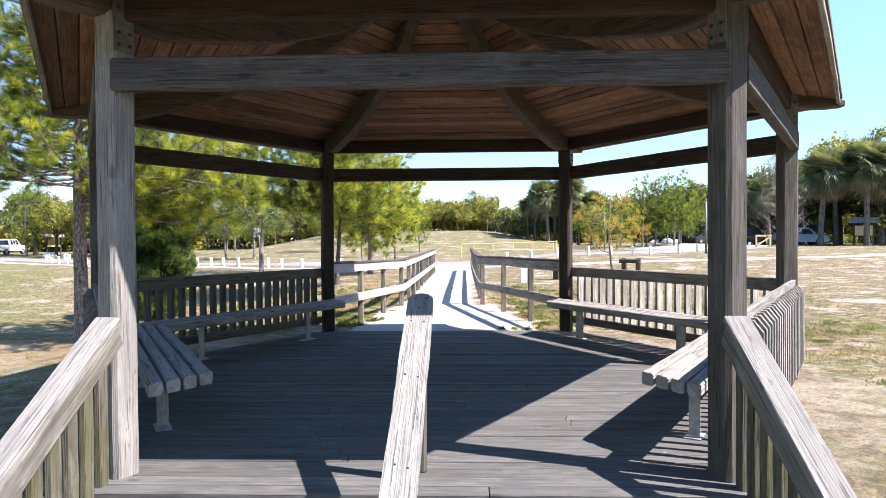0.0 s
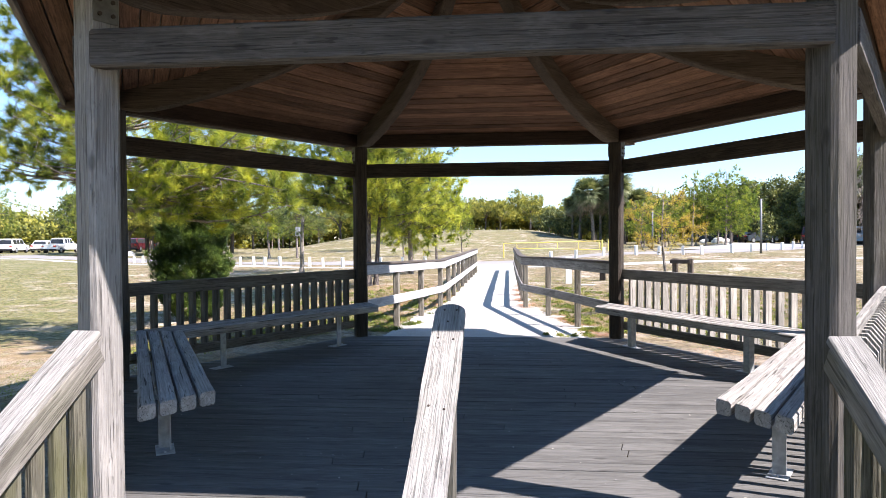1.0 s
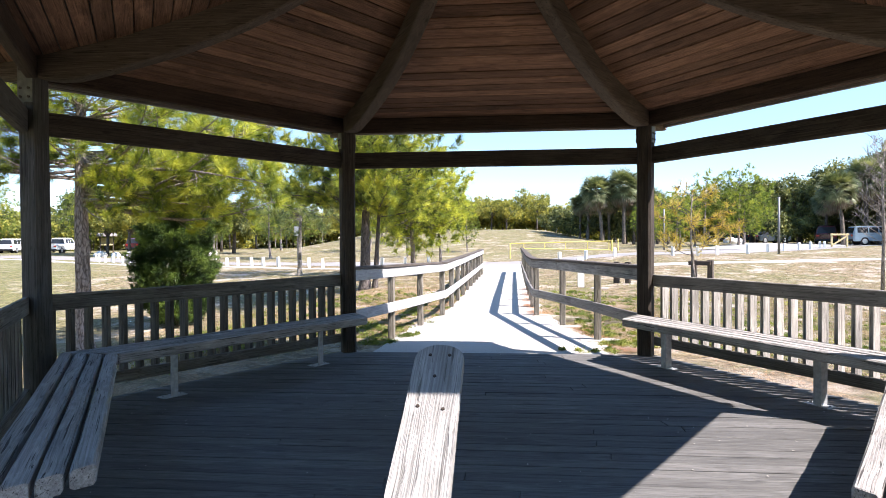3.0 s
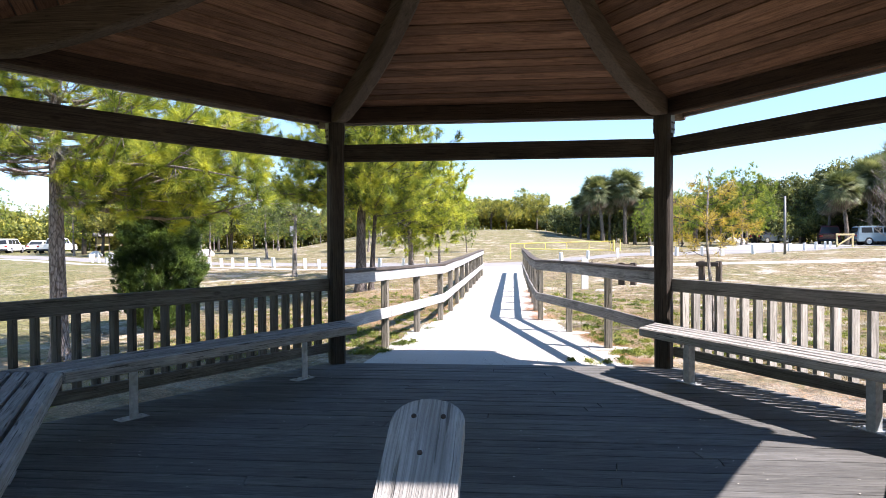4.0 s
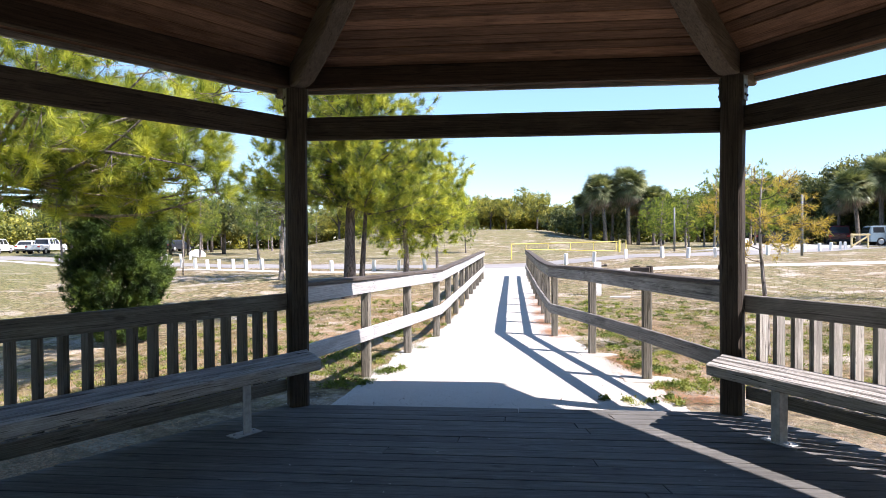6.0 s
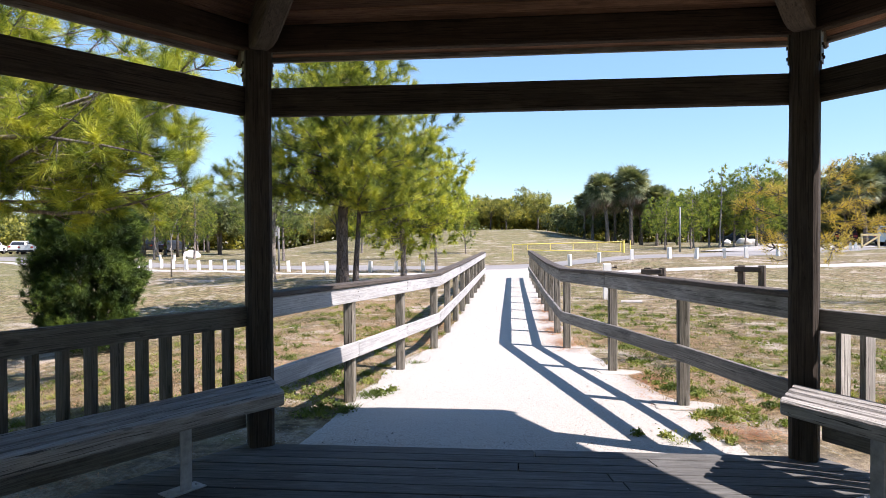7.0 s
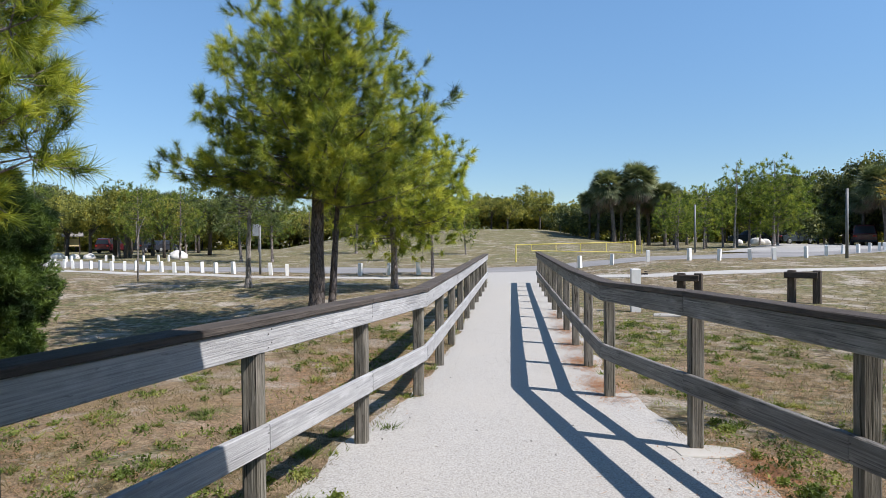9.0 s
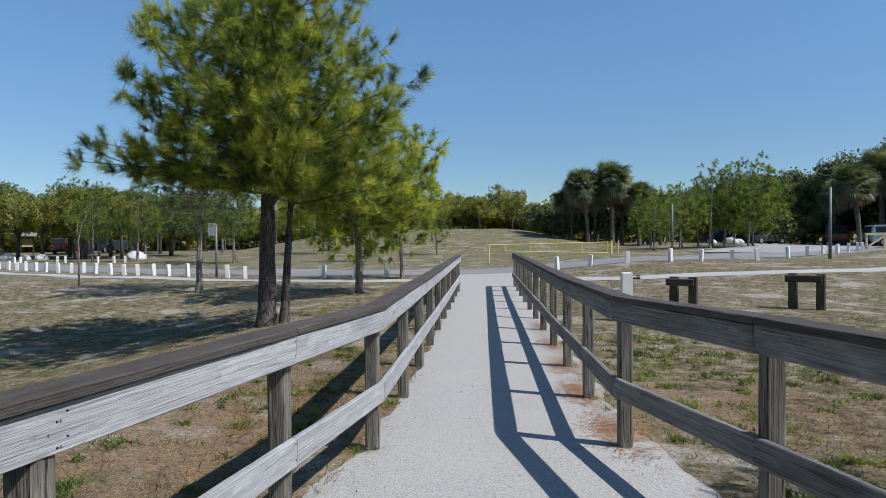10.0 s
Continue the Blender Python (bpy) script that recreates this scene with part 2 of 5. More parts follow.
def ground_material():
    g = Nodes("lawn", .95)
    geo = g.n("NewGeometry")
    pos = geo.outputs["Position"]
    big = g.noise(pos, .16, 4, .6)
    mid = g.noise(pos, .75, 6, .65, .4)
    fine = g.noise(pos, 7, 7, .75)
    tiny = g.noise(pos, 48, 5, .75)
    c = g.ramp(fine, (.40, (.052, .040, .023)), (.5, (.178, .129, .072)), (.61, (.36, .28, .176)))
    green = g.ramp(fine, (.40, (.045, .06, .017)), (.60, (.20, .21, .065)))
    sep = g.n("SeparateXYZ")
    g.link(pos, sep.inputs[0])
    lush = g.math('MULTIPLY', g.ramp(g.math('MULTIPLY', g.math('ADD', g.math('ADD', sep.outputs[0], 5.5), g.math('MULTIPLY', g.math('MAXIMUM', g.math('SUBTRACT', sep.outputs[1], 5.0), 0.0), .55)), -.14), (.0, grey(0)), (.5, grey(1))), g.ramp(g.noise(pos, .22, 4, .6), (.30, grey(0)), (.48, grey(.6))))
    lush = g.math('MAXIMUM', lush, g.ramp(g.math('MULTIPLY', sep.outputs[1], .01), (.30, grey(0)), (.48, grey(.3))))
    c = g.mix(g.ramp(g.math('ADD', big, g.math('MULTIPLY', g.math('SUBTRACT', fine, .5), .35)), (.47, grey(0)), (.62, grey(.38))), c, green)
    c = g.mix(g.ramp(g.noise(pos, 1.9, 6, .7, .5), (.53, grey(0)), (.61, grey(.7))), c, (.088, .108, .03))
    c = g.mix(g.ramp(g.noise(pos, 3.4, 6, .72, .4), (.55, grey(0)), (.63, grey(.6))), c, (.42, .375, .31))
    c = g.mix(g.ramp(g.noise(pos, 9.0, 5, .75, .3), (.57, grey(0)), (.68, grey(.8))), c, (.09, .095, .035))
    c = g.mix(lush, c, green)
    # trodden sand and litter round the foot of the gazebo
    ring = g.n("VectorMath", op='LENGTH')
    g.link(pos, ring.inputs[0])
    worn = g.math('ADD', ring.outputs["Value"], g.math('MULTIPLY', g.math('SUBTRACT', g.noise(pos, 1.6, 5, .7), .5), 2.2))
    c = g.mix(g.ramp(g.math('MULTIPLY', worn, .1), (.37, grey(.5)), (.45, grey(0))), c, g.ramp(g.noise(pos, 6, 7, .8), (.38, (.085, .065, .042)), (.62, (.35, .31, .255))))
    # reddish needle litter under the pines and along the fence
    litter = None
    for x, y, r in ((-7.4, 5.2, 4.6), (-3.6, 7.6, 4.4), (-3.4, 13.5, 3.4), (-2.6, 8.6, 2.4), (1.5, 9.0, 1.6), (1.9, 5.6, 1.6), (1.2, 12.0, 1.1), (-4.6, 2.6, 2.6)):
        vd = g.n("VectorMath", op='DISTANCE')
        g.link(pos, vd.inputs[0])
        vd.inputs[1].default_value = (x, y, 0)
        k = g.math('SUBTRACT', 1.0, g.math('DIVIDE', vd.outputs["Value"], r))
        litter = k if litter is None else g.math('MAXIMUM', litter, k)
    spots = g.math('MULTIPLY', g.math('SUBTRACT', g.noise(pos, 1.3, 6, .7, .3), .55), 3.0)
    lm = g.ramp(g.math('ADD', g.math('MULTIPLY', litter, .9), spots), (.10, grey(0)), (.42, grey(.62)))
    c = g.mix(lm, c, g.ramp(tiny, (.38, (.14, .09, .053)), (.62, (.45, .31, .20))))
    worn_side = g.ramp(g.math('MULTIPLY', sep.outputs[1], .1), (.25, grey(.5)), (.55, grey(1)))
    c = g.mix(g.math('MULTIPLY', worn_side, g.math('MULTIPLY', g.ramp(mid, (.53, grey(0)), (.62, grey(.85))), g.math('SUBTRACT', 1.0, lush))), c, g.ramp(tiny, (.38, (.25, .21, .162)), (.62, (.54, .485, .415))))
    c = g.mix(g.math('MULTIPLY', g.ramp(tiny, (.36, grey(1)), (.52, grey(0))), .4), c, (.085, .07, .038))
    g.color(c)
    g.bump(g.math('ADD', fine, g.math('MULTIPLY', tiny, .5)), .8, .04)
    return g.m


M_GROUND = ground_material()


def gravel_material():
    g = Nodes("shell_gravel", .95)
    pos = g.n("NewGeometry").outputs["Position"]
    vor = g.n("TexVoronoi")
    vor.inputs["Scale"].default_value = 95
    g.link(pos, vor.inputs["Vector"])
    fine = g.noise(pos, 70, 4, .75)
    big = g.noise(pos, .9, 4, .6)
    c = g.ramp(fine, (.33, (.203, .193, .176)), (.62, (.50, .482, .447)))
    grit = g.noise(pos, 40, 5, .8)
    c = g.mix(g.ramp(grit, (.38, grey(.6)), (.50, grey(0))), c, (.26, .244, .218))
    c = g.mix(g.ramp(vor.outputs["Color"], (.3, grey(0)), (.8, grey(.35))), c, (.495, .478, .444))
    c = g.mix(g.ramp(big, (.46, grey(0)), (.72, grey(.4))), c, (.43, .405, .365))
    g.color(c)
    g.bump(g.math('ADD', g.math('MULTIPLY', vor.outputs["Distance"], .5), g.math('ADD', fine, g.math('MULTIPLY', grit, .6))), .34, .009)
    return g.m


def asphalt_material(name, lo, hi):
    g = Nodes(name, .9)
    pos = g.n("NewGeometry").outputs["Position"]
    fine, big = g.noise(pos, 40, 4, .7), g.noise(pos, .4, 4)
    c = g.mix(g.ramp(big, (.45, grey(0)), (.7, grey(.5))), g.ramp(fine, (.3, lo), (.7, hi)), tuple(x * 1.25 for x in hi))
    g.color(c)
    g.bump(fine, .5, .01)
    return g.m


M_GRAVEL = gravel_material()
M_ROAD = asphalt_material("worn_asphalt", (.17, .165, .16), (.27, .26, .25))
M_WALKWAY = asphalt_material("pale_walkway", (.34, .325, .295), (.46, .44, .405))
M_LOT = asphalt_material("bleached_lot", (.27, .26, .245), (.37, .36, .34))

# ---------------- building helpers ----------------
AT = {}  # world matrix of every built object


def thing(name, place, label, category, group="", kind=""):
    ob = new(name)
    m = place if isinstance(place, Matrix) else Matrix.Translation(place)
    ob.matrix_basis = m
    ob.empty_display_size = .1
    AT[ob] = m
    return tagged(ob, label, category, group, kind)


def put(name, mesh, m, parent=None, label=""):
    """A mesh object at the world matrix m, under parent."""
    ob = new(name, mesh)
    AT[ob] = m
    if parent is not None:
        ob.parent = parent
        ob.matrix_basis = AT[parent].inverted() @ m
    else:
        ob.matrix_basis = m
    if label:
        ob["label"] = label
    return ob


def to_mesh(name, bm, material, smooth=False):
    me = bpy.data.meshes.new(name)
    bm.normal_update()
    bm.to_mesh(me)
    bm.free()
    me.materials.append(material)
    if smooth:
        me.polygons.foreach_set("use_smooth", [True] * len(me.polygons))
    return me


def part(name, bm, material, parent, label="", m=None, smooth=False):
    return put(name, to_mesh(name, bm, material, smooth), m or Matrix.Identity(4), parent, label)


def mesh_from(name, verts, faces, material, smooth=False):
    me = bpy.data.meshes.new(name)
    me.from_pydata([tuple(v) for v in verts], [], [tuple(f) for f in faces])
    me.materials.append(material)
    if smooth:
        me.polygons.foreach_set("use_smooth", [True] * len(me.polygons))
    me.update()
    return me


def big_mesh(name, tris, material):
    """A mesh out of an (n, 3, 3) array of loose triangles."""
    n = len(tris)
    me = bpy.data.meshes.new(name)
    me.vertices.add(n * 3)
    me.vertices.foreach_set("co", np.asarray(tris, dtype=np.float32).ravel())
    me.loops.add(n * 3)
    me.loops.foreach_set("vertex_index", np.arange(n * 3, dtype=np.int32))
    me.polygons.add(n)
    me.polygons.foreach_set("loop_start", np.arange(0, n * 3, 3, dtype=np.int32))
    me.materials.append(material)
    me.update(calc_edges=True)
    return me


def prism(bm, outline, z0, z1, c=0.0):
    """An upright prism over an outline (counter-clockwise), with a chamfered top and bottom of width c."""
    n = len(outline)
    cen = Vector((sum(p[0] for p in outline) / n, sum(p[1] for p in outline) / n))
    rings = []
    for z, inset in (((z0, c), (z0 + c, 0), (z1 - c, 0), (z1, c)) if c else ((z0, 0), (z1, 0))):
        ring = []
        for p in outline:
            d = Vector(p[:2]) - cen
            q = cen + Vector((d.x - math.copysign(min(inset, abs(d.x)), d.x), d.y - math.copysign(min(inset, abs(d.y)), d.y)))
            ring.append(bm.verts.new((q.x, q.y, z)))
        rings.append(ring)
    for a, b in zip(rings, rings[1:]):
        for i in range(n):
            bm.faces.new((a[i], a[(i + 1) % n], b[(i + 1) % n], b[i]))
    bm.faces.new(rings[0][::-1])
    bm.faces.new(rings[-1])


def box(bm, lo, hi, c=0.0):
    prism(bm, [(lo[0], lo[1]), (hi[0], lo[1]), (hi[0], hi[1]), (lo[0], hi[1])], lo[2], hi[2], c)


STOCK = {}


def plank_mesh(length, width, thick, material, seed=0, cuts=6, wear=.004, ends=(0, 0)):
    """A board along x (width along y, thickness along z) with eased, slightly uneven edges; ends: skew of each end over the width."""
    key = (round(length, 3), round(width, 3), round(thick, 3), material.name, seed, ends)
    if key in STOCK:
        return STOCK[key]
    rnd = random.Random(hash(key[:3]) % 9973 + seed * 131)
    c = min(width, thick) * .14
    w, t = width / 2, thick / 2
    sec = [(-w + c, -t), (w - c, -t), (w, -t + c), (w, t - c), (w - c, t), (-w + c, t), (-w, t - c), (-w, -t + c)]
    verts, faces = [], []
    bow = rnd.uniform(-.5, .5) * wear * length
    stations = [-length / 2, -length / 2 + c * .7] + [-length / 2 + length * (i + 1) / (cuts + 1) + rnd.uniform(-.02, .02) for i in range(cuts)] + [length / 2 - c * .7, length / 2]
    n = len(stations)
    for i, x in enumerate(stations):
        shrink = .93 if i in (0, n - 1) else 1.0
        u = x / length * 2
        for y, z in sec:
            skew = (ends[0] if x < 0 else ends[1]) * (y / w) * min(1, abs(u) ** 8)
            verts.append((x + skew, y * shrink + rnd.uniform(-wear, wear) * .5 + bow * (1 - u * u), z * shrink + rnd.uniform(-wear, wear) * .4))
    for i in range(n - 1):
        for k in range(8):
            a, b = i * 8 + k, i * 8 + (k + 1) % 8
            faces.append((a, b, b + 8, a + 8))
    faces.append(tuple(range(7, -1, -1)))
    faces.append(tuple(range((n - 1) * 8, n * 8)))
    STOCK[key] = mesh_from("plank", verts, faces, material)
    return STOCK[key]


def span(a, b, up=(0, 0, 1)):
    """World matrix of a board from a to b: x along it, z as near to up as can be. Returns matrix and length."""
    a, b = Vector(a), Vector(b)
    x = (b - a).normalized()
    y = Vector(up).cross(x).normalized()
    z = x.cross(y)
    m = Matrix((x, y, z)).transposed().to_4x4()
    return Matrix.Translation((a + b) / 2) @ m, (b - a).length


def board(name, a, b, width, thick, material, parent, label="", up=(0, 0, 1), seed=0, **kw):
    m, length = span(a, b, up)
    return put(name, plank_mesh(length, width, thick, material, seed, **kw), m, parent, label)


def tube(verts, faces, pts, radii, n=7):
    """Adds a tapered tube along pts to the lists."""
    base = len(verts)
    pts = [Vector(p) for p in pts]
    side = None
    for i, p in enumerate(pts):
        d = (pts[min(i + 1, len(pts) - 1)] - pts[max(i - 1, 0)]).normalized()
        if side is None:
            side = d.orthogonal().normalized()
        side = (side - d * side.dot(d)).normalized()
        other = d.cross(side)
        for k in range(n):
            a = 2 * math.pi * k / n
            verts.append(p + (side * math.cos(a) + other * math.sin(a)) * radii[i])
    for i in range(len(pts) - 1):
        for k in range(n):
            a, b = base + i * n + k, base + i * n + (k + 1) % n
            faces.append((a, b, b + n, a + n))
    faces.append(tuple(base + k for k in range(n - 1, -1, -1)))
    faces.append(tuple(base + (len(pts) - 1) * n + k for k in range(n)))


def pole(name, a, b, r, material, parent, label="", n=10, top=None):
    verts, faces = [], []
    tube(verts, faces, [a, b], [r, top or r], n)
    return put(name, mesh_from(name, verts, faces, material, False), Matrix.Identity(4), parent, label)


# ---------------- ground ----------------


def smooth_step(a, b, v):
    k = np.clip((v - a) / (b - a), 0, 1)
    return k * k * (3 - 2 * k)


def land(x, y):
    """Height of the ground."""
    x, y = np.asarray(x, float), np.asarray(y, float)
    stair = 1 - smooth_step(2.3, 4.2, np.abs(x))
    h = -.07 - 1.12 * (1 - smooth_step(-6.2, -3.6, y)) * (1 - stair) - 1.25 * np.clip((-2.85 - y) / 2.6, 0, 1) * stair
    h = h + .50 * smooth_step(17, 31, y) * smooth_step(-1, 7.5, x) + .28 * smooth_step(24, 60, y) * smooth_step(8, 24, x)
    h = h - .2 * smooth_step(24, 44, y) * smooth_step(-6, -22, x)
    h = h + 2.5 * smooth_step(42, 84, y) * smooth_step(-30, -14, x) * (1 - smooth_step(0, 14, x))
    h = h - .60 * (1 - smooth_step(-8, -3.3, x)) * smooth_step(-4, 1, y) * (1 - smooth_step(13, 26, y))
    h = h - .25 * smooth_step(44, 56, y) * smooth_step(20, 30, x)
    far = smooth_step(70, 140, np.hypot(x, y))
    return h * (1 - far * .5) + .03 * np.sin(x * .7 + 1.3) * np.sin(y * .6) * smooth_step(6, 14, np.hypot(x, y)) * smooth_step(2.2, 4.5, np.abs(x))


def axis(lo, a, b, hi, step):
    left = [a - (a - lo) * (i / 14) ** 2.2 for i in range(14, 0, -1)]
    right = [b + (hi - b) * (i / 14) ** 2.2 for i in range(1, 15)]
    return np.array(left + list(np.arange(a, b + 1e-6, step)) + right)


GX, GY = axis(-900, -46, 46, 900, .5), axis(-400, -12, 96, 1500, .6)
xx, yy = np.meshgrid(GX, GY)
zz = land(xx, yy)
nx, ny = len(GX), len(GY)
idx = np.arange(nx * ny).reshape(ny, nx)
quads = np.stack([idx[:-1, :-1], idx[:-1, 1:], idx[1:, 1:], idx[1:, :-1]], -1).reshape(-1, 4)
gm = mesh_from("ground", np.stack([xx, yy, zz], -1).reshape(-1, 3).tolist(), quads.tolist(), M_GROUND, True)
ground = put("ground", gm, Matrix.Identity(4))
tagged(ground, "dry patchy lawn with bare sand and pine litter", "lawn", kind="structure")


def strip(name, centre, halves, material, lift, label, category, ragged=0.0, step=.5):
    """A paved strip laid on the ground along a bent centre line."""
    pts, wid = [], []
    for (a, b), (wa, wb) in zip(zip(centre, centre[1:]), zip(halves, halves[1:])):
        n = max(1, int((Vector(b) - Vector(a)).length / step))
        for i in range(n):
            pts.append(Vector(a).lerp(Vector(b), i / n))
            wid.append(wa + (wb - wa) * i / n)
    pts.append(Vector(centre[-1]))
    wid.append(halves[-1])
    verts, faces, cols = [], [], 7
    for i, (p, w) in enumerate(zip(pts, wid)):
        d = (pts[min(i + 1, len(pts) - 1)] - pts[max(i - 1, 0)]).normalized()
        nrm = Vector((d.y, -d.x))
        for k in range(cols):
            u = k / (cols - 1) * 2 - 1
            off = ragged * noise.noise((p.x * 1.7 + u * 9, p.y * 1.7, 3.1)) * abs(u) ** 3
            q = p + nrm * u * (w + off)
            drop = -.02 if abs(u) > .99 else 0
            verts.append((q.x, q.y, float(land(q.x, q.y)) + lift + drop))
    for i in range(len(pts) - 1):
        for k in range(cols - 1):
            a = i * cols + k
            faces.append((a, a + 1, a + cols + 1, a + cols))
    ob = put(name, mesh_from(name, verts, faces, material, True), Matrix.Identity(4))
    return tagged(ob, label, category, kind="structure")


strip("path", [(0, 3.1), (-.05, 4.5), (-.12, 6.2), (-.18, 7.8), (-.15, 9.5), (-.10, 23.5), (-.1, 31)],
      [1.80, 1.70, 1.48, 1.17, 1.06, 1.04, 1.4], M_GRAVEL, .014, "pale crushed shell path between wooden fences", "path", .22, .2)
strip("road", [(-75, 72), (-48, 57), (-32, 46.5), (-22, 39.2), (-14, 34), (-7, 31.8), (2, 32.4), (9, 34.2), (15, 39), (22, 46)],
      [2.6, 2.6, 2.3, 2.2, 2.2, 2.2, 2.4, 2.2, 2.4, 3.2], M_ROAD, .03, "sun-bleached grey asphalt park road", "road", .2, 1.0)
strip("walkway", [(-60, 60), (-38, 46), (-29, 38.2), (-22, 33.3), (-16, 29.4), (-10, 26.8), (-5, 26.1), (-1, 26.4)], [.5] * 8, M_WALKWAY, .03, "narrow pale concrete walkway across the lawn", "walkway", .05, .8)
strip("walkway", [(1, 25.8), (4, 24.6), (8, 24.8), (15, 26.5), (30, 30.5), (60, 39)], [.5] * 6, M_WALKWAY, .03, "narrow pale concrete walkway across the lawn", "walkway", .05, .8)
strip("parking_lot", [(13, 40.5), (19, 47), (27, 58), (34, 70)], [2.5, 4, 6, 8], M_LOT, .045, "pale worn parking lot beside the road", "parking lot", .3, 1.0)

# ---------------- gazebo ----------------
S, A = 3.66, 3.66 * math.cos(math.pi / 6)   # side and apothem of the ring of posts
T30 = math.tan(math.pi / 6)
PW = .172


def turn(deg):
    return Matrix.Rotation(radians(deg), 4, 'Z')


def side_point(deg, p, s, z):
    """A point at outward distance p, s along the side (counter-clockwise), height z, of the side facing deg."""
    a = radians(deg)
    return Vector((p * math.cos(a) - s * math.sin(a), p * math.sin(a) + s * math.cos(a), z))


def rib_low(r):
    d = 3.7 - r
    return 2.78 + .157 * d + (.010 * d * d + .0184 * d ** 3 if d > 0 else 0)


def roof_under(p):
    return rib_low(p / math.cos(math.pi / 6)) + .125


# deck
deck = thing("floor", (0, 0, 0), "dark weathered wooden deck boards of the gazebo", "deck", kind="structure")
DE, DFRONT, DBACK, BW = 3.27, -3.48, 3.255, .142


def deck_half(y):
    """Half width of the six-sided deck at y."""
    return max((DE - abs(y) * .5) / math.cos(math.pi / 6), 1.88 if y < -2.7 else 1.74 if y > 2.9 else 0)


rnd = random.Random(5)
deck_rows = round((DBACK - DFRONT) / BW)
DECK_BOARDS = []
for i in range(deck_rows):
    y0 = DFRONT + i * BW
    y1 = y0 + BW - .009
    h0, h1 = deck_half(y0), deck_half(y1)
    edges = [-1] + ([rnd.uniform(-.45, .45)] if rnd.random() < .7 else []) + [1]
    for e0, e1 in zip(edges, edges[1:]):
        g = .003
        quad = [(e0 * h0 + g, y0), (e1 * h0 - g, y0), (e1 * h1 - g, y1), (e0 * h1 + g, y1)]
        DECK_BOARDS.append((quad, rnd.uniform(-.003, .0015)))
# rim joists and dark underside
bm = bmesh.new()
prism(bm, [side_point(a, 3.70, 0, 0)[:2] for a in range(0, 360, 60)], -.30, -.075)
part("joists", bm, M_DARKPOST, deck, "dark joists under the boards")

gazebo = thing("gazebo", (0, 0, 0), "six-sided open timber gazebo with curved board roof", "gazebo")
# tone set per post: pale at the left front, dark brown at the back
POST_WORDS = {1: "dark brown timber post", 2: "dark brown timber post", 4: "pale grey timber post"}
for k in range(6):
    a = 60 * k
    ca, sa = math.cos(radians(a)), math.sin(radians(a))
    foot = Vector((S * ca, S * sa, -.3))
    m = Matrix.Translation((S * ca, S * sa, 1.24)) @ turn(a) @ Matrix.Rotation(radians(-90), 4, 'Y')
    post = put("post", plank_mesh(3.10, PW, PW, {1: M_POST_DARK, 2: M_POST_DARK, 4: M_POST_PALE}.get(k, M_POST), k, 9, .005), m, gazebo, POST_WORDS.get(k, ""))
    # steel plates on both flanks of the post head, with bolts
    for sgn in (-1, 1):
        bm = bmesh.new()
        box(bm, (-.065, -.004, -.23), (.065, .004, .21))
        mm = Matrix.Translation((S * ca, S * sa, 2.78)) @ turn(a) @ Matrix.Translation((0, sgn * (PW / 2 + .006), 0))
        plate = part("bracket", bm, M_BRACKET, post, "grey steel bracket plate", mm)
        bm = bmesh.new()
        for bx in (-.035, .035):
            for bz in (-.19, -.12, .03, .12):
                bmesh.ops.create_cone(bm, cap_ends=True, segments=6, radius1=.012, radius2=.010, depth=.012,
                                      matrix=Matrix.Translation((bx, sgn * .009, bz)) @ Matrix.Rotation(radians(90), 4, 'X'))
        tagged(part("bolts", bm, M_BOLT, plate, "", mm), kind="stuff")
    # curved rib from beyond the post to the hub
    verts, faces, n = [], [], 26
    for i in range(n + 1):
        r = 4.22 + (.10 - 4.22) * i / n
        low = rib_low(r) - .125 * (1 - smooth_step(3.25, 3.85, r)) * smooth_step(.2, .9, r) + (0 if r < 3.95 else (r - 3.95) * .25)
        top = rib_low(r) + .125
        for y, z in ((-.07, low + .012), (-.055, low), (.055, low), (.07, low + .012), (.07, top), (-.07, top)):
            verts.append((r, y + .002 * math.sin(i * 3.1 + y * 90), z))
    for i in range(n):
        for q in range(6):
            b0, b1 = i * 6 + q, i * 6 + (q + 1) % 6
            faces.append((b0, b0 + 6, b1 + 6, b1))
    faces.append(tuple(range(6)))
    faces.append(tuple(range(n * 6 + 5, n * 6 - 1, -1)))
    put("rib", mesh_from("rib", verts, faces, M_RIB), turn(a), gazebo, "curved laminated roof rib")
    # the beam, the roof plate and the fascia of the side that follows
    d = a + 30
    out = A + PW * .707 * math.cos(radians(15)) - .045
    board("beam", side_point(d, out, -1.80, 2.408), side_point(d, out, 1.80, 2.408), .085, .195, M_BEAM_GREY if d in (210, 270, 330) else M_BEAM, gazebo, "", seed=k, cuts=8)
    board("roof_plate", side_point(d, A, -1.78, 2.83), side_point(d, A, 1.78, 2.83), .09, .18, M_PLATE, gazebo, "", seed=k)
    pe = 3.63
    board("fascia", side_point(d, pe, -pe * T30 - .01, roof_under(pe) + .04), side_point(d, pe, pe * T30 + .01, roof_under(pe) + .04), .035, .155, M_FASCIA, gazebo, "grey fascia board at the eave", seed=k)
verts, faces = [], []
tube(verts, faces, [(0, 0, rib_low(.1) - .25), (0, 0, rib_low(0) + .2)], [.16, .16], 6)
put("hub", mesh_from("hub", verts, faces, M_RIB), Matrix.Identity(4), gazebo)
